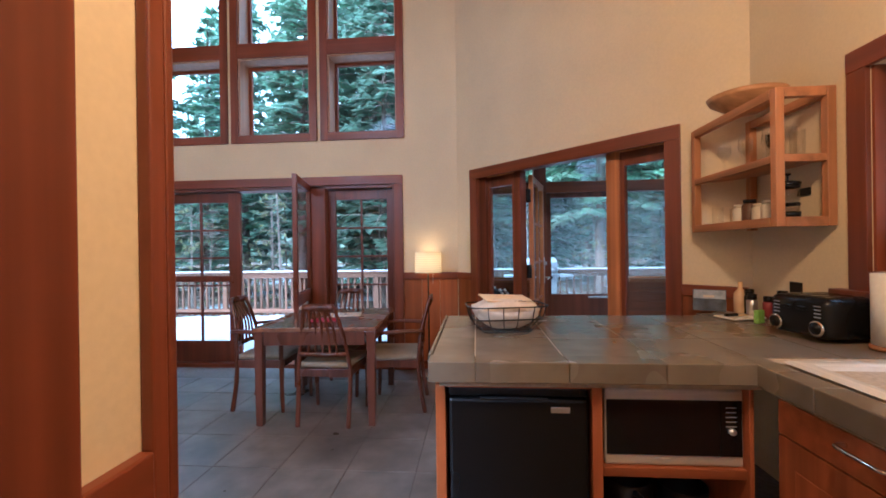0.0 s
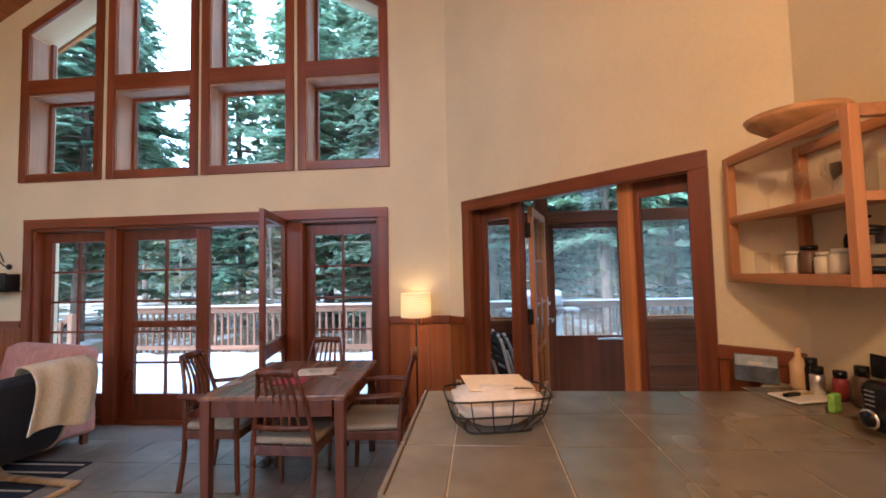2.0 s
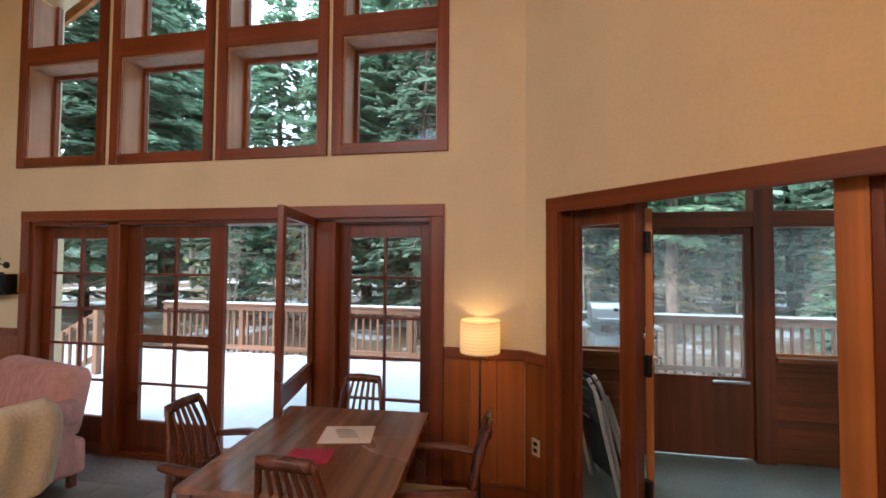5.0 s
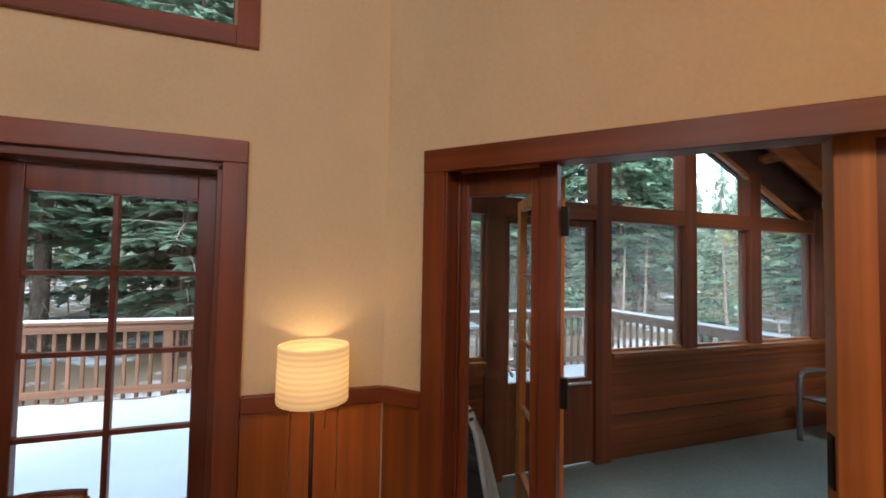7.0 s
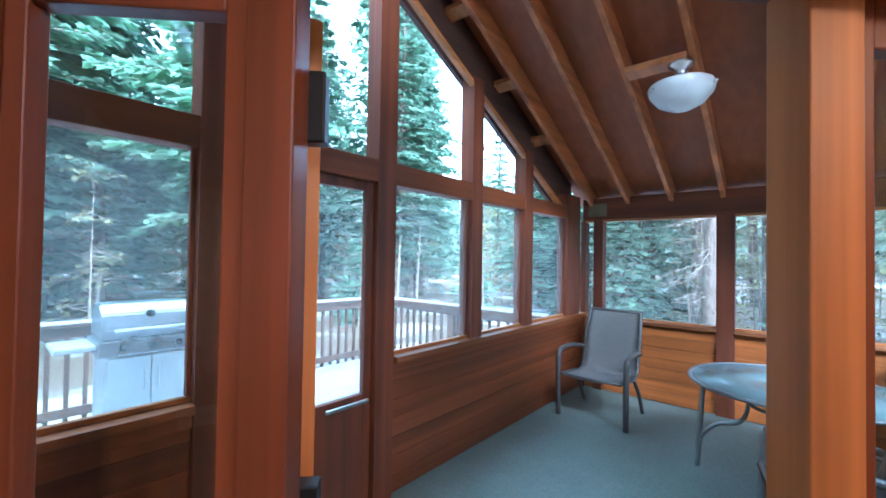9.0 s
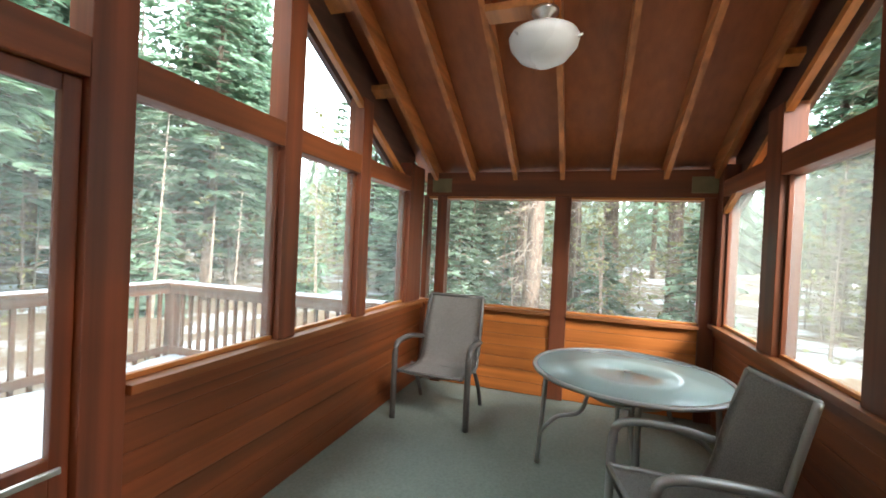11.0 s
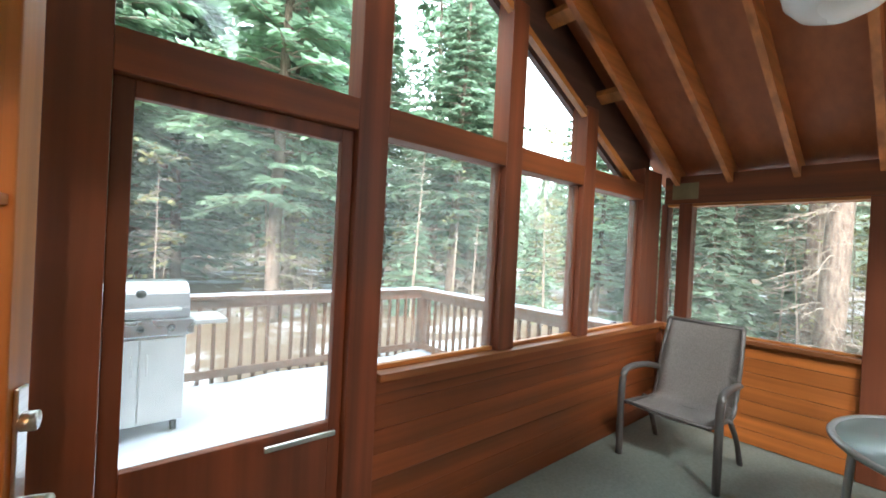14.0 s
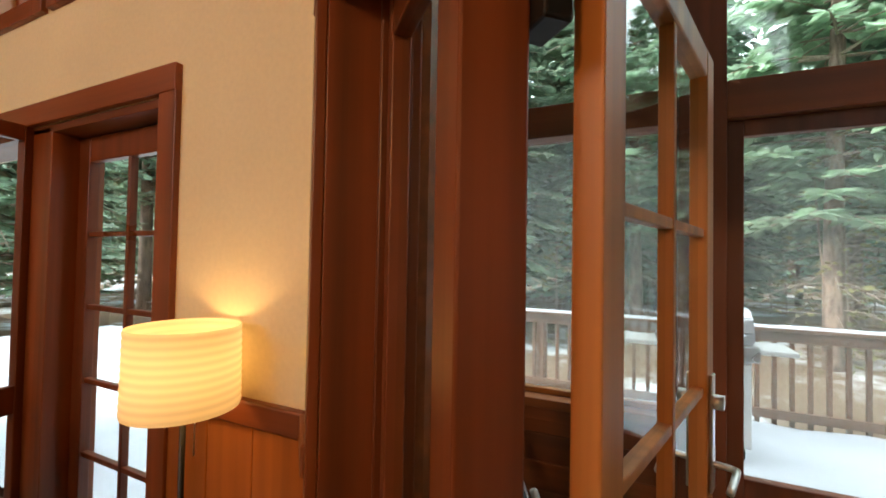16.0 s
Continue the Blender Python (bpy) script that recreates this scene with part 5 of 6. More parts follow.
bm.faces.new(vs[-1][::-1])
part("cushion", bm, NAVY, ac, "navy padded cushion", True)
bm = bmesh.new()
path_t = curve_pts([(0, -0.24, 0.76), (0, -0.31, 0.90), (0, -0.42, 1.02), (0, -0.51, 0.98), (0, -0.53, 0.80), (0, -0.53, 0.56)], 7)
rows_t = []
for i, p in enumerate(path_t):
    row = []
    for j in range(13):
        x = -0.10 + 0.39 * j / 12
        fold = 0.018 * math.sin(j * 1.15 + i * 0.10) * min(1, max(0, i - 14) / 10)
        row.append(bm.verts.new((x + 0.02 * math.sin(i * 0.3), p.y - fold - 0.012, p.z + 0.012 * noise.noise(Vector((x * 5, i * 0.2, 0))) + (0.03 * math.sin(j * 0.5) if i > 28 else 0))))
    rows_t.append(row)
for A, B in zip(rows_t, rows_t[1:]):
    for j in range(12):
        bm.faces.new((A[j], A[j + 1], B[j + 1], B[j]))
tw = ob_from("throw_blanket", bm, mat("cream_wool", (0.66, 0.60, 0.47), 0.98, scale=70, var=0.1, bump=0.5), True)
tw.modifiers.new("thickness", 'SOLIDIFY').thickness = 0.012
tw.matrix_world = pose(-2.44, 3.56, 0, 0, 0, 84) @ Matrix.Diagonal((1, 1, 0.93, 1))
tagged(tw, "cream wool throw hanging over the armchair back", "blanket")
rg = thing("striped_rug", "navy rug with thin white stripes", "rug", pose(-2.90, 3.72, 0.0, 0, 0, 0))
box_part("field", NAVY, rg, -0.85, 0.62, -0.60, 0.46, 0.001, 0.011, 0.003)
for i in range(8):
    y = 0.40 - i * 0.13
    box_part("stripe", CLOTH, rg, -0.80, 0.60, y - 0.010, y + 0.010, 0.0112, 0.0135, 0)

st = thing("stereo", "small black stereo with speakers on a wall bracket", "stereo", NORTH)
box_part("bracket", BLACKMETAL, st, -4.44, -3.97, -0.17, -0.001, 1.375, 1.39, 0.002)
for a, b in ((-4.43, -4.30), (-4.12, -3.98)):
    s_ = box_part("speaker", BLACK, st, a, b, -0.15, -0.01, 1.391, 1.56, 0.008)
    bm = bmesh.new()
    lathe(bm, [(0.001, 0.004), (0.04, 0.004), (0.05, 0.0)], 20)
    bmesh.ops.transform(bm, matrix=pose((a + b) / 2, -0.151, 1.46, 90), verts=bm.verts)
    part("cone", bm, BLACKMETAL, s_, "", True)
box_part("unit", BLACK, st, -4.29, -4.13, -0.15, -0.01, 1.391, 1.575, 0.01)
bm = bmesh.new()
lathe(bm, [(0.001, 0.004), (0.045, 0.004), (0.055, 0.0)], 24)
bmesh.ops.transform(bm, matrix=pose(-4.21, -0.151, 1.49, 90), verts=bm.verts)
part("dial", bm, STEEL, st, "round silver dial", True)
for x in (-4.34, -4.24):
    bm = bmesh.new()
    tube(bm, curve_pts([(x, -0.02, 1.38), (x + 0.02, -0.012, 1.25), (x - 0.01, -0.012, 1.10)]), 0.003, 5)
    part("cable", bm, BLACK, st, "", True)
wl = thing("wall_light", "small black swing-arm light above the stereo", "lamp", NORTH)
bm = bmesh.new()
tube(bm, curve_pts([(-4.12, -0.004, 1.64), (-4.14, -0.05, 1.66), (-4.25, -0.06, 1.80), (-4.21, -0.05, 1.83), (-4.13, -0.05, 1.69)]), 0.006, 6)
part("arm", bm, BLACKMETAL, wl, "", True)
bm = bmesh.new()
lathe(bm, [(0.001, 0), (0.03, 0), (0.03, 0.015), (0.001, 0.015)], 16)
bmesh.ops.transform(bm, matrix=pose(-4.12, -0.001, 1.64, 90), verts=bm.verts)
part("mount", bm, BLACKMETAL, wl, "", True)

# ---- porch furniture ----
TAUPE = mat("taupe_metal", (0.11, 0.10, 0.092), 0.45, 0.3, scale=20, var=0.06)
SLING = mat("sling_mesh", (0.33, 0.305, 0.28), 0.8, scale=160, var=0.25, bump=0.3)
SILVER = mat("grey_metal", (0.36, 0.36, 0.35), 0.4, 0.6, var=0.06)


def sling_chair(m, metal, label):
    """A sling patio chair that faces local +y."""
    c = thing("patio_chair", label, "chair", m, "sling chairs on the porch")
    for sx in (-1, 1):
        bm = bmesh.new()
        tube(bm, curve_pts([(sx * 0.29, 0.25, 0.0), (sx * 0.29, 0.25, 0.35), (sx * 0.29, 0.24, 0.58), (sx * 0.29, 0.17, 0.645), (sx * 0.285, -0.05, 0.64), (sx * 0.26, -0.24, 0.60)]), 0.023, 10)
        part("arm", bm, metal, c, "", True)
        bm = bmesh.new()
        tube(bm, curve_pts([(sx * 0.245, 0.27, 0.415), (sx * 0.245, 0.10, 0.40), (sx * 0.245, -0.14, 0.375), (sx * 0.245, -0.22, 0.45), (sx * 0.245, -0.30, 0.75), (sx * 0.235, -0.37, 1.0)]), 0.017, 10)
        part("side_rail", bm, metal, c, "", True)
        bm = bmesh.new()
        tube(bm, curve_pts([(sx * 0.265, -0.05, 0.39), (sx * 0.27, -0.20, 0.2), (sx * 0.27, -0.30, 0.0)]), 0.017, 10)
        part("leg", bm, metal, c, "", True)
        bm = bmesh.new()
        tube(bm, [(sx * 0.29, 0.25, 0.0), (sx * 0.29, 0.25, 0.03)], 0.022, 10)
        part("foot", bm, BLACK, c, "", True)
    for y, z in ((0.27, 0.415), (-0.13, 0.36), (-0.372, 1.0)):
        bm = bmesh.new()
        tube(bm, [(-0.24, y, z), (0.24, y, z)], 0.013, 8)
        part("crossbar", bm, metal, c, "", True)
    bm = bmesh.new()
    pts = curve_pts([(0, 0.29, 0.41), (0, 0.10, 0.395), (0, -0.13, 0.385), (0, -0.21, 0.46), (0, -0.285, 0.75), (0, -0.375, 1.015)], 6)
    rows_s = []
    for p in pts:
        rows_s.append([bm.verts.new((-0.24 + 0.48 * j / 8, p.y, p.z - 0.022 * math.sin(math.pi * j / 8) * (1 if p.z < 0.45 else 0.2) + 0.008)) for j in range(9)])
    for A, B in zip(rows_s, rows_s[1:]):
        for j in range(8):
            bm.faces.new((A[j], A[j + 1], B[j + 1], B[j]))
    bmesh.ops.solidify(bm, geom=bm.faces[:], thickness=0.006)
    part("sling", bm, SLING, c, "grey brown woven sling", True)
    return c


sling_chair(pose(5.085, 5.425, 0, 0, 0, 90) @ Matrix.Diagonal((1.12, 1.1, 1.0, 1)), TAUPE, "grey sling patio chair in the porch corner")
sling_chair(pose(3.74, 3.78, 0, 0, 0, 12) @ Matrix.Diagonal((0.94, 1, 0.95, 1)), SILVER, "grey sling patio chair beside the round glass table")
pt = thing("patio_table", "round frosted glass patio table with curved metal legs", "table", pose(4.57, 3.95, 0, 0, 0, 10))
FROST = bpy.data.materials.new("frosted_glass")
FROST.use_nodes = True
fb = FROST.node_tree.nodes["Principled BSDF"]
fb.inputs["Base Color"].default_value = (0.36, 0.46, 0.45, 1)
fb.inputs["Roughness"].default_value = 0.13
fb.inputs["Alpha"].default_value = 0.9
fb.inputs["Specular IOR Level"].default_value = 0.7
bm = bmesh.new()
lathe(bm, [(0.016, 0.708), (0.59, 0.708), (0.59, 0.716), (0.016, 0.716), (0.016, 0.708)], 64)
part("tabletop", bm, FROST, pt, "frosted blue green glass top", True)
bm = bmesh.new()
lathe(bm, [(0.585, 0.700), (0.612, 0.700), (0.618, 0.711), (0.612, 0.722), (0.585, 0.722), (0.585, 0.700)], 64)
part("rim", bm, SILVER, pt, "", True)
bm = bmesh.new()
lathe(bm, [(0.027, 0.7165), (0.027, 0.722), (0.017, 0.722), (0.017, 0.7165)], 24)
part("umbrella_hole", bm, SILVER, pt, "", True)
bm = bmesh.new()
ringp = [(0.24 * math.cos(2 * math.pi * j / 40), 0.24 * math.sin(2 * math.pi * j / 40), 0.56) for j in range(41)]
tube(bm, ringp, 0.012, 8, cap=False)
part("ring", bm, SILVER, pt, "", True)
for i in range(4):
    a = math.pi / 2 * i + 1.4
    c_, s_ = math.cos(a), math.sin(a)
    bm = bmesh.new()
    tube(bm, curve_pts([(0.50 * c_, 0.50 * s_, 0.70), (0.52 * c_, 0.52 * s_, 0.62), (0.54 * c_, 0.54 * s_, 0.30), (0.56 * c_, 0.56 * s_, 0.0)]), 0.017, 10)
    part("leg", bm, SILVER, pt, "", True)
    bm = bmesh.new()
    tube(bm, curve_pts([(0.545 * c_, 0.545 * s_, 0.22), (0.44 * c_, 0.44 * s_, 0.34), (0.29 * c_, 0.29 * s_, 0.40), (0.24 * c_, 0.24 * s_, 0.56), (0.25 * c_, 0.25 * s_, 0.70)]), 0.014, 10)
    part("brace", bm, SILVER, pt, "", True)

# ceiling light of the porch
cl = thing("porch_light", "frosted white bowl ceiling light, unlit", "lamp", pose(4.20, 4.56, 2.63) @ Matrix.Scale(1.36, 4))
bm = bmesh.new()
lathe(bm, [(0.001, 0.0), (0.05, 0.004), (0.11, 0.035), (0.15, 0.085), (0.158, 0.12), (0.15, 0.135), (0.06, 0.138), (0.001, 0.138)], 40)
part("bowl", bm, mat("milk_glass", (0.82, 0.81, 0.77), 0.3, var=0.02, bump=0), cl, "white frosted glass bowl", True)
bm = bmesh.new()
lathe(bm, [(0.001, 0.139), (0.055, 0.139), (0.05, 0.16), (0.03, 0.17), (0.03, 0.22), (0.06, 0.235), (0.06, 0.25), (0.001, 0.25)], 32)
part("canopy", bm, STEEL, cl, "brushed metal canopy", True)
for a in (0.3, 2.4, 4.5):
    bm = bmesh.new()
    tube(bm, [(0.148 * math.cos(a), 0.148 * math.sin(a), 0.10), (0.172 * math.cos(a), 0.172 * math.sin(a), 0.11)], 0.006, 8)
    part("screw", bm, STEEL, cl, "", True)
box_part("mounting_block", FIR_X, cl, -0.06, 0.06, -0.035, 0.27, 0.25, 0.285, 0.003)

# folded chairs in the west end of the porch
WHITEPL = mat("pale_frame", (0.72, 0.72, 0.71), 0.4, var=0.05)
DARKSLING = mat("dark_sling", (0.05, 0.055, 0.06), 0.9, scale=80, var=0.15, bump=0.2)
for k, (x, y, tilt) in enumerate(((1.20, 5.28, 14), (1.32, 5.46, 18))):
    f = thing("folding_chair", "folded chair with pale frame and dark fabric", "chair", pose(x, y, 0, 0, -tilt, 20), "folded chairs in the porch")
    for sy in (-1, 1):
        bm = bmesh.new()
        tube(bm, curve_pts([(0, sy * 0.20, 0.0), (0, sy * 0.20, 0.5), (0, sy * 0.20, 0.80), (0, sy * 0.14, 0.89)]), 0.017, 8)
        part("frame", bm, WHITEPL, f, "", True)
        bm = bmesh.new()
        tube(bm, curve_pts([(0.05, sy * 0.17, 0.02), (0.05, sy * 0.17, 0.5), (0.04, sy * 0.17, 0.72)]), 0.014, 8)
        part("leg", bm, WHITEPL, f, "", True)
    for z in (0.58, 0.66, 0.74, 0.82):
        box_part("slat", DARKSLING, f, -0.012, 0.012, -0.19, 0.19, z, z + 0.055, 0.004)
    box_part("seat", DARKSLING, f, 0.02, 0.04, -0.16, 0.16, 0.12, 0.50, 0.006)

# ---- grill on the deck ----
gr = thing("gas_grill", "stainless steel gas grill with closed lid on the deck", "grill", pose(1.95, 8.40, -0.10, 0, 0, 0))
GSTEEL = mat("grill_steel", (0.55, 0.56, 0.57), 0.32, 0.9, scale=20, var=0.08, bump=0.02)
GPAINT = mat("grill_paint", (0.62, 0.62, 0.60), 0.4, var=0.05)
bm = bmesh.new()
prof = [(-0.24, 0.93), (-0.25, 1.02), (-0.20, 1.14), (-0.08, 1.21), (0.10, 1.22), (0.22, 1.14), (0.25, 0.93)]
a = [bm.verts.new((-0.33, y, z)) for y, z in prof]
b = [bm.verts.new((0.33, y, z)) for y, z in prof]
bm.faces.new(a)
bm.faces.new(b[::-1])
for i in range(len(prof)):
    bm.faces.new((a[i], b[i], b[(i + 1) % len(prof)], a[(i + 1) % len(prof)]))
bmesh.ops.bevel(bm, geom=bm.edges[:], offset=0.012, segments=2, affect='EDGES')
lid = part("lid", bm, GSTEEL, gr)
bm = bmesh.new()
tube(bm, [(-0.26, -0.30, 1.01), (0.26, -0.30, 1.01)], 0.013, 10)
for x in (-0.24, 0.24):
    tube(bm, [(x, -0.24, 1.01), (x, -0.30, 1.01)], 0.009, 8)
part("handle", bm, STEEL, lid, "", True)
bm = bmesh.new()
lathe(bm, [(0.001, 0.006), (0.03, 0.004), (0.035, 0.0)], 20)
bmesh.ops.transform(bm, matrix=pose(0.0, -0.205, 1.13, 65), verts=bm.verts)
part("thermometer", bm, BLACKMETAL, lid, "", True)
box_part("control_panel", GSTEEL, gr, -0.36, 0.36, -0.28, 0.25, 0.80, 0.925, 0.01)
for x in (-0.2, 0.0, 0.2):
    bm = bmesh.new()
    lathe(bm, [(0.001, 0.03), (0.022, 0.028), (0.027, 0.0)], 18)
    bmesh.ops.transform(bm, matrix=pose(x, -0.281, 0.865, 90), verts=bm.verts)
    part("knob", bm, BLACK, gr, "", True)
box_part("cabinet", GPAINT, gr, -0.31, 0.31, -0.24, 0.22, 0.10, 0.80, 0.01)
for sx in (-1, 1):
    dr = box_part("door", GPAINT, gr, min(sx * 0.005, sx * 0.30), max(sx * 0.005, sx * 0.30), -0.262, -0.241, 0.13, 0.78, 0.006)
    bm = bmesh.new()
    tube(bm, curve_pts([(sx * 0.05, -0.262, 0.66), (sx * 0.05, -0.29, 0.64), (sx * 0.05, -0.29, 0.52), (sx * 0.05, -0.262, 0.50)]), 0.007, 8)
    part("handle", bm, STEEL, dr, "", True)
    box_part("side_shelf", GPAINT, gr, min(sx * 0.362, sx * 0.62), max(sx * 0.362, sx * 0.62), -0.22, 0.20, 0.86, 0.90, 0.01)
    for sy in (-0.18, 0.16):
        bm = bmesh.new()
        tube(bm, [(sx * 0.25 - 0.02, sy, 0.05), (sx * 0.25 + 0.02, sy, 0.05)], 0.05, 16)
        part("wheel", bm, BLACK, gr, "", True)

# ---- forest ----
BARK = mat("bark", (0.20, 0.15, 0.12), 0.95, scale=9, var=0.45, bump=0.9, stretch=(2, 2, 0.5), stain=0.3, rnd=0.2)


def foliage(name, col, rnd):
    m = mat(name, col, 0.75, scale=3.0, var=0.45, bump=0.0, stain=0.35, rnd=rnd)
    n, l = m.node_tree.nodes, m.node_tree.links
    b = n["Principled BSDF"]
    t, mx = n.new("ShaderNodeBsdfTranslucent"), n.new("ShaderNodeMixShader")
    l.new(b.inputs["Base Color"].links[0].from_socket, t.inputs[0])
    mx.inputs[0].default_value = 0.55
    l.new(b.outputs[0], mx.inputs[1])
    l.new(t.outputs[0], mx.inputs[2])
    l.new(mx.outputs[0], n["Material Output"].inputs[0])
    return m


NEEDLE = foliage("needles", (0.27, 0.38, 0.27), 0.3)
TWIG = mat("dead_twigs", (0.33, 0.27, 0.22), 0.95, scale=20, var=0.3, rnd=0.2)


def conifer(name, h, r0, bare, spread, seed, n_whorl, per, label, gap=0.16, big=1.0):
    """A conifer: tapered trunk, drooping limbs, and sprays of needles along each limb."""
    g = random.Random(seed)
    t = thing(name, label, "tree", None, "conifers round the house")
    bm = bmesh.new()
    lean = g.uniform(-0.03, 0.03)
    tube(bm, [(lean * z, 0.15 * math.sin(z * 0.2 + seed), z) for z in [h * i / 12 for i in range(13)]], r0, 10, 0.03)
    part("trunk", bm, BARK, t, "", True)
    verts, faces = [], []
    tw_b = bmesh.new()

    def spray(p, d, L, wd):
        """Needle twigs hanging off a limb point."""
        side = Vector((-d.y, d.x, 0)).normalized()
        for s in (-1, 1):
            for q in range(2):
                a = p + side * s * wd * g.uniform(0.0, 0.2)
                out = (side * s * g.uniform(0.5, 1.1) + d * g.uniform(0.2, 0.8) + Vector((0, 0, g.uniform(-0.55, 0.1)))).normalized()
                w2 = out.cross(Vector((g.uniform(-.4, .4), g.uniform(-.4, .4), 1))).normalized() * wd * g.uniform(0.16, 0.30)
                ln = wd * g.uniform(0.7, 1.3)
                k = len(verts)
                verts.extend([a - w2 * 0.5, a + w2 * 0.5, a + out * ln * 0.55 + w2, a + out * ln, a + out * ln * 0.55 - w2])
                faces.append((k, k + 1, k + 2, k + 3, k + 4))
    for wi in range(n_whorl):
        f = wi / (n_whorl - 1)
        z = h * (bare + (0.985 - bare) * f)
        reach = spread * (1 - f) ** 0.75 * g.uniform(0.75, 1.1) + 0.25
        if f < 0.12:
            reach *= 0.6 + 3 * f
        for b in range(per):
            az = 2 * math.pi * (b + g.random()) / per + wi * 1.3
            L = reach * g.uniform(0.55, 1.1)
            if g.random() < 0.12:
                continue
            d = Vector((math.cos(az), math.sin(az), 0))
            droop = g.uniform(0.10, 0.38)
            pts = [Vector((lean * z, 0.15 * math.sin(z * 0.2 + seed), z)) + d * (L * u) + Vector((0, 0, L * (0.12 * u - droop * u * u))) for u in (0, 0.35, 0.7, 1.0)]
            tube(tw_b, pts, 0.012 + 0.012 * L, 4, 0.004, cap=False)
            m = max(3, int(L / gap))
            for k in range(m):
                u = 0.22 + 0.78 * (k + g.random()) / m
                i0 = min(int(u * 3), 2)
                fr_ = u * 3 - i0
                p = pts[i0].lerp(pts[i0 + 1], min(fr_, 1))
                spray(p, d, L, big * (0.15 + 0.20 * (1 - abs(2 * u - 1)) + 0.05 * L))
    # dead lower limbs
    zb = h * bare
    for i in range(int(zb * 8)):
        z = g.uniform(0.6, zb)
        az = g.uniform(0, 6.28)
        L = g.uniform(0.5, 1.7)
        d = Vector((math.cos(az), math.sin(az), 0))
        base = Vector((lean * z, 0.15 * math.sin(z * 0.2 + seed), z))
        pts = [base + d * (L * u) + Vector((0, 0, L * (0.1 * u - 0.35 * u * u))) for u in (0, 0.4, 0.8, 1)]
        tube(tw_b, pts, 0.013, 4, 0.003, cap=False)
        for s in range(3):
            p = pts[1].lerp(pts[3], g.random())
            e = p + (d * g.uniform(0.1, 0.5) + Vector((g.uniform(-.4, .4), g.uniform(-.4, .4), g.uniform(-.35, .1))))
            tube(tw_b, [p, e], 0.006, 3, 0.002, cap=False)
    part("limbs", tw_b, TWIG, t)["kind"] = "stuff"
    me = bpy.data.meshes.new("crown")
    me.from_pydata(verts, [], faces)
    me.materials.append(NEEDLE)
    cr_ = new("crown", me)
    cr_.parent = t
    cr_["kind"] = "stuff"
    return t


trees = [
    conifer("conifer", 17.0, 0.20, 0.20, 3.0, 1, 34, 8, "tall dark green conifer with drooping branches"),
    conifer("conifer", 14.0, 0.16, 0.10, 2.7, 2, 32, 8, "dark green conifer with drooping branches"),
    conifer("pine", 19.0, 0.26, 0.34, 3.2, 3, 30, 7, "tall pine with bare lower trunk and dead twigs"),
    conifer("fir_sapling", 4.2, 0.05, 0.02, 1.25, 4, 22, 7, "young bright green fir"),
    conifer("conifer", 16.0, 0.18, 0.06, 3.0, 7, 24, 7, "dark green conifer further back in the forest", 0.24, 1.25),
    conifer("pine", 18.0, 0.22, 0.25, 3.0, 8, 20, 7, "tall pine further back in the forest", 0.24, 1.25),
]
trees[0].matrix_world = pose(1.5, 17.5, -0.9)
trees[1].matrix_world = pose(-2.6, 15.0, -0.9)
trees[2].matrix_world = pose(13.5, 5.6, -0.8)
trees[3].matrix_world = pose(12.6, 1.7, -0.8) @ Matrix.Scale(0.8, 4)
trees[4].matrix_world = pose(4.0, 26.0, -0.8)
trees[5].matrix_world = pose(22.0, 9.0, -0.8)
g = random.Random(11)
spots = [(0, 5.2, 15.0, 1.0), (1, 8.6, 13.4, 1.05), (0, -6.0, 16.5, 1.0), (1, 0.0, 20.0, 1.1), (0, 7.0, 19.0, 1.1), (1, 3.6, 21.0, 1.1), (0, -4.4, 21.0, 1.15), (1, -9.5, 18.0, 1.1), (2, -1.0, 25.0, 1.1),
         (0, 11.5, 15.5, 1.1), (1, 11.8, 10.6, 0.95), (2, 10.3, 12.6, 0.9), (0, 15.5, 12.0, 1.1), (1, 16.0, 8.0, 1.0), (2, 14.5, 9.2, 1.0), (2, 17.0, 4.5, 1.0), (2, 16.0, 6.3, 0.9), (2, 20.0, 3.0, 1.0), (2, 18.5, 8.5, 1.1),
         (2, 16.5, 1.4, 1.0), (2, 12.0, -2.2, 1.0), (2, 15.0, -4.5, 1.1), (2, 9.4, -3.5, 0.9), (1, 20.0, -2.0, 1.0), (2, 19.0, -7.0, 1.1), (2, 10.5, -9.0, 1.0), (0, 14.0, -12.0, 1.1), (3, 14.0, 8.0, 0.9), (3, 9.0, 14.5, 0.8), (3, 12.3, 12.3, 0.7), (3, 16.0, 10.5, 1.1), (3, 17.5, 6.8, 1.0), (3, 15.5, 3.6, 0.8),
         (0, -13.0, 14.0, 1.1), (1, -12.0, 8.0, 1.1), (0, -15.0, 3.0, 1.1), (0, -16.0, 19.0, 1.2)]
for i in range(90):
    a = g.uniform(-0.85, 3.3)
    r = g.uniform(17, 52) if i > 50 else g.uniform(17, 26)
    if a < 0.45 and g.random() < 0.45:
        continue
    spots.append((g.choice((4, 4, 5) if a > 0.45 else (5, 5, 2)), 2 + r * math.cos(a), 5 + r * math.sin(a), g.uniform(0.8, 1.35)))
for i in range(16):
    a, r = g.uniform(-1.25, -0.25), g.uniform(14, 40)
    if abs(a + 0.576) > 0.05:
        spots.append((5, 2 + r * math.cos(a), 5 + r * math.sin(a), g.uniform(0.8, 1.2)))
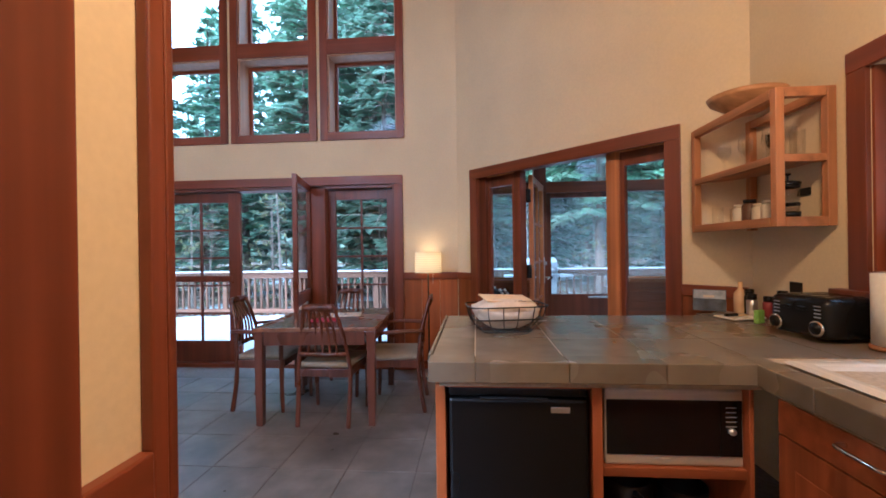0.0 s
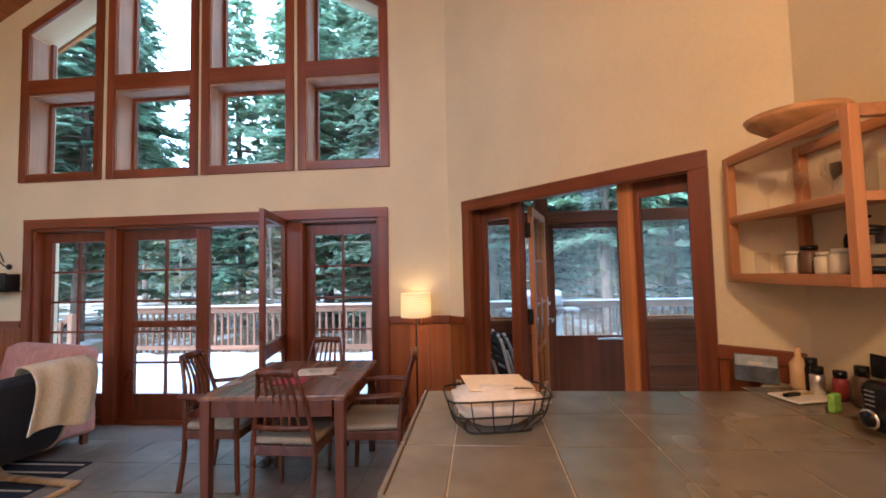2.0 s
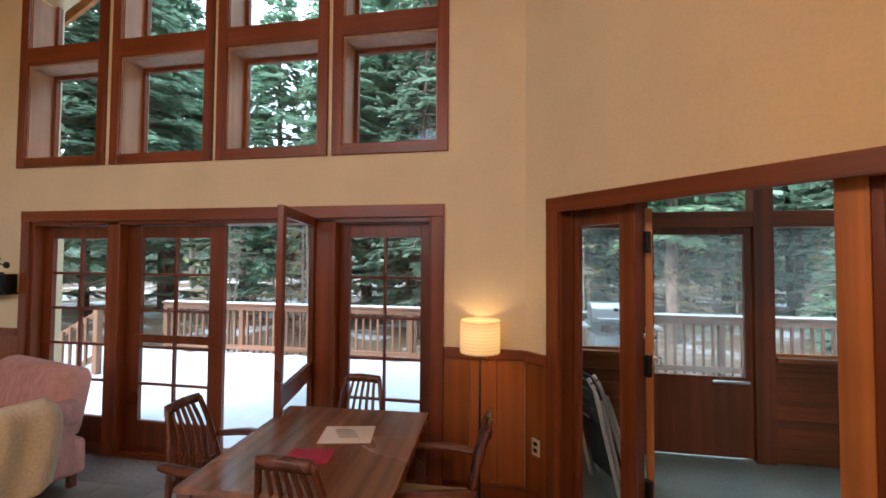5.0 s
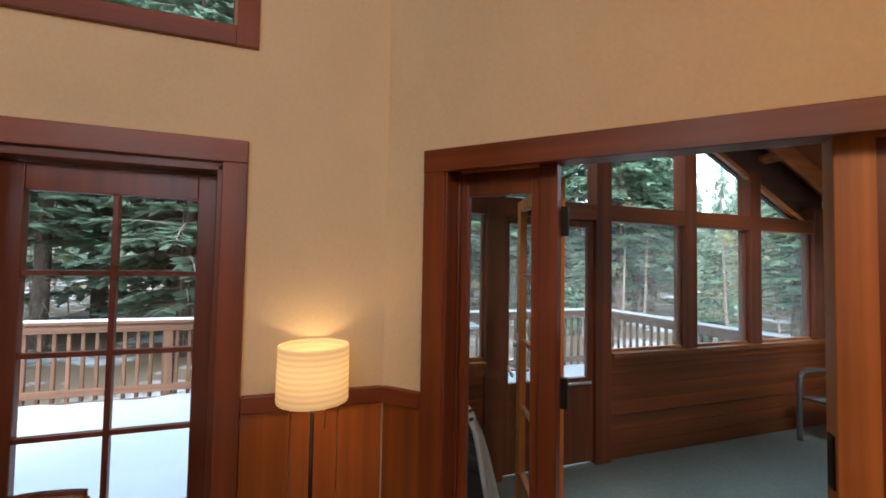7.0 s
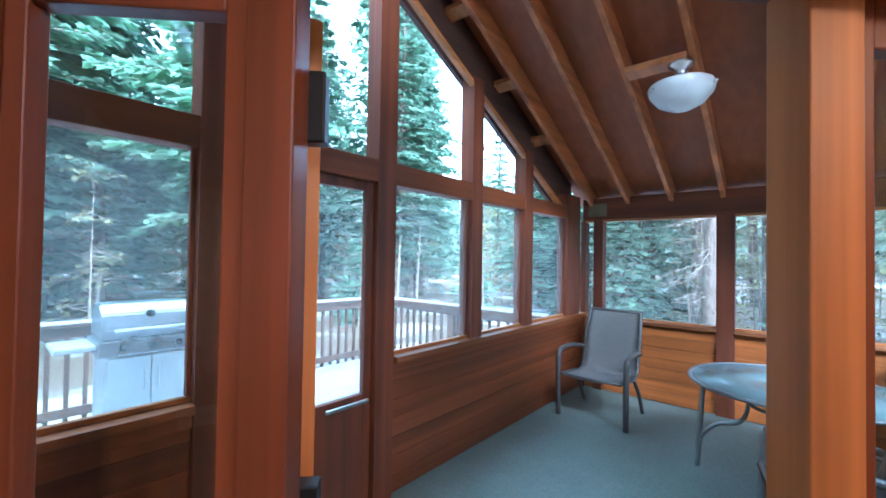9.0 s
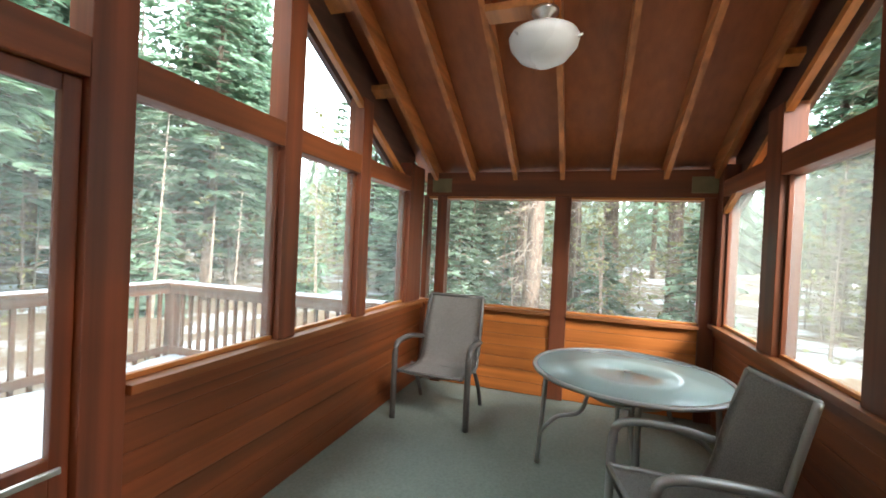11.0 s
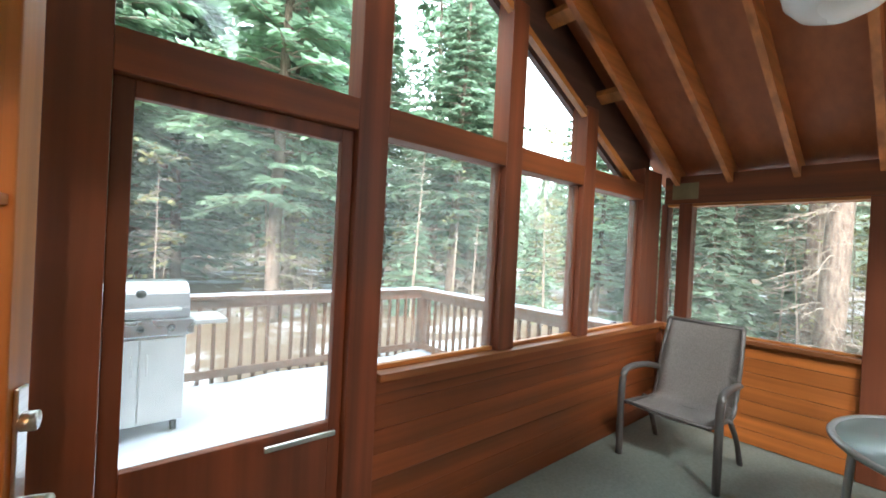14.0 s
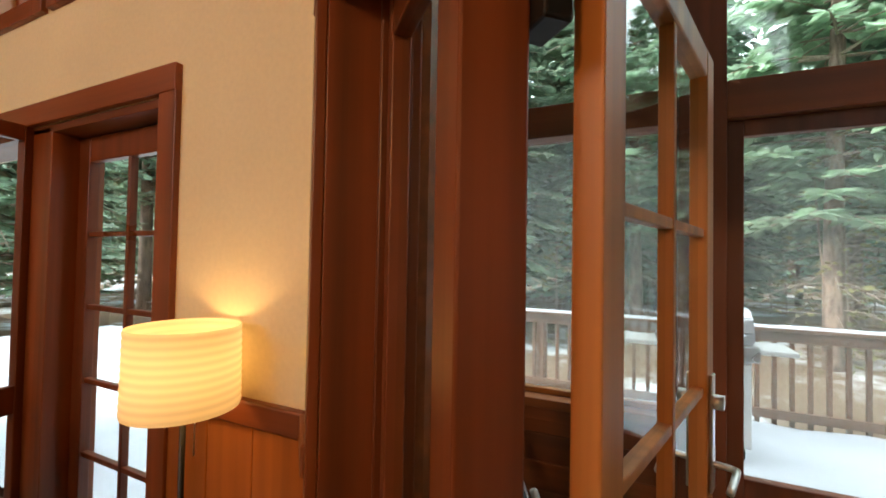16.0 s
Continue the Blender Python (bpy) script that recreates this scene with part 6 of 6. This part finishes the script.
spots += [(4, -1.0, 20.5, 1.45), (4, -3.6, 19.0, 1.5), (4, 2.2, 22.0, 1.4), (4, -6.5, 21.0, 1.5), (5, 0.8, 18.5, 1.3)]
HEIGHT = (17.0, 14.0, 19.0, 4.2, 16.0, 18.0)
for k, x, y, s in spots:
    az, dist = math.degrees(math.atan2(y - 4.6, x - 2.6)), math.hypot(x - 2.6, y - 4.6)
    tall = s * g.uniform(0.9, 1.1)
    if -24 < az < 10 and k in (0, 1, 4, 5):
        if dist < 34:
            continue
        k = 5
    # the clearing to the north-east holds only young, lower trees
    if 8 < az < 62 and k != 3:
        cap = (2.4 + dist * (0.44 if az < 42 else 0.72) * g.uniform(0.75, 1.15)) / HEIGHT[k]
        if dist < 12.5:
            continue
        if cap < tall:
            s, tall = max(0.6 * s, cap), cap
    c = copy_thing(trees[k], pose(0, 0, 0))
    c.matrix_world = Matrix.Translation((x, y, -0.95)) @ Matrix.Rotation(g.uniform(0, 6.28), 4, 'Z') @ Matrix.Diagonal((s, s, tall, 1))

# ---- far woods and the dry undergrowth ----
g = random.Random(23)
verts, faces = [], []
for i in range(1350):
    a, r = g.uniform(-1.6, 3.4), g.uniform(46, 100)
    if -0.64 < a < -0.51 and r < 84:
        continue
    x0, y0, hh = 2 + r * math.cos(a), 5 + r * math.sin(a), g.uniform(9, 19)
    z0 = -0.75 + max(0, r - 18) * 0.02
    if -0.5 < a < 0.12 and g.random() < 0.55:
        continue
    if 0.1 < a < 0.75:
        hh *= 0.75
    for tier in range(10):
        f = tier / 10
        zt, rr = z0 + hh * (0.06 + 0.94 * f), (1 - f) * hh * 0.17 + 0.2
        for q in range(7):
            b = q * 0.9 + g.uniform(0, 0.9)
            rq = rr * g.uniform(0.6, 1.15)
            w = rq * 0.38
            cx, cy = math.cos(b), math.sin(b)
            k = len(verts)
            verts += [(x0, y0, zt + hh * 0.09), (x0 + cx * rq - cy * w, y0 + cy * rq + cx * w, zt - 0.10 * rq), (x0 + cx * rq * 1.2, y0 + cy * rq * 1.2, zt - 0.4 * rq), (x0 + cx * rq + cy * w, y0 + cy * rq - cx * w, zt - 0.16 * rq)]
            faces.append((k, k + 1, k + 2, k + 3))
me = bpy.data.meshes.new("far_woods")
me.from_pydata(verts, [], faces)
me.materials.append(foliage("far_needles", (0.30, 0.37, 0.28), 0.0))
tagged(new("far_woods", me), "grey green conifer woods in the distance", "woods", kind="stuff")

verts, faces, lv, lf = [], [], [], []


def stick(p, q, w):
    """A tapering twig of two crossed blades."""
    d = (q - p).normalized()
    u = d.cross(Vector((0.3, 0.2, 1))).normalized() * w
    v = d.cross(u).normalized() * w
    for s in (u, v):
        k = len(verts)
        verts.extend((p - s, p + s, q))
        faces.append((k, k + 1, k + 2))


for i in range(240):
    a = g.uniform(-1.1, 0.75) if i < 150 else g.uniform(0.75, 2.6)
    r = g.uniform(10.5, 28)
    p = Vector((2.5 + r * math.cos(a), 4.6 + r * math.sin(a), -0.9))
    if p.y < 10.5 and p.x < 8:
        continue
    hh = g.uniform(2.6, 6.5)
    stick(p, p + Vector((g.uniform(-.3, .3), g.uniform(-.3, .3), hh)), g.uniform(0.02, 0.05))
    for j in range(34):
        b, zz = g.uniform(0, 6.28), hh * g.uniform(0.06, 0.98)
        L = g.uniform(0.4, 1.5) * (1.15 - zz / hh)
        d = Vector((math.cos(b), math.sin(b), g.uniform(-0.35, 0.35)))
        o = p + Vector((0, 0, zz))
        e = o + d * L
        stick(o, e, 0.011)
        for m in range(4):
            o2 = o.lerp(e, g.uniform(0.25, 0.95))
            e2 = o2 + (d * 0.6 + Vector((g.uniform(-.8, .8), g.uniform(-.8, .8), g.uniform(-.5, .3)))) * g.uniform(0.15, 0.5)
            stick(o2, e2, 0.006)
            if i % 5 < 3:
                for c in range(2):
                    o3 = o2.lerp(e2, g.uniform(0.3, 1))
                    t1, t2 = (Vector((g.uniform(-1, 1), g.uniform(-1, 1), g.uniform(-.8, .5))) * g.uniform(0.05, 0.12) for n_ in range(2))
                    k = len(lv)
                    lv.extend((o3, o3 + t1, o3 + t1 + t2, o3 + t2))
                    lf.append((k, k + 1, k + 2, k + 3))
me = bpy.data.meshes.new("undergrowth")
me.from_pydata(verts, [], faces)
me.materials.append(TWIG)
tagged(new("undergrowth", me), "dry grey twigs of bare young trees", "undergrowth", kind="stuff")
me = bpy.data.meshes.new("undergrowth_leaves")
me.from_pydata(lv, [], lf)
me.materials.append(foliage("olive_leaves", (0.33, 0.33, 0.16), 0.0))
tagged(new("undergrowth_leaves", me), "thin olive leaves on the young trees", "undergrowth", kind="stuff")

# ---- neighbouring house between the trees ----
nb = thing("neighbour_house", "distant tan wooden house with a snowy grey roof", "house", pose(62, -34, 0.6, 0, 0, 50))
TANW = mat("tan_siding", (0.36, 0.22, 0.12), 0.8, scale=6, var=0.2, stretch=(0.3, 0.3, 4))
bm = bmesh.new()
bx(bm, -5, 5, -3.5, 3.5, 0, 3.2)
part("wall", bm, TANW, nb)
bm = bmesh.new()
for sy in (-1, 1):
    v = [bm.verts.new(p) for p in ((-5.6, sy * 4.1, 2.9), (5.6, sy * 4.1, 2.9), (5.6, 0, 5.4), (-5.6, 0, 5.4))]
    bm.faces.new(v)
bmesh.ops.solidify(bm, geom=bm.faces[:], thickness=0.2)
part("roof", bm, mat("snowy_roof", (0.38, 0.40, 0.44), 0.8, scale=1.5, var=0.5), nb)
for x in (-3.2, -1.6, 1.4, 3.0):
    for sy in (-1, 1):
        wq = box_part("window", WHITE, nb, x - 0.5, x + 0.5, sy * 3.5 - 0.04, sy * 3.5 + 0.04, 1.0, 2.2, 0.01)
        box_part("pane", DARKGLASS, wq, x - 0.42, x + 0.42, sy * 3.5 - 0.045, sy * 3.5 + 0.045, 1.08, 2.12, 0)
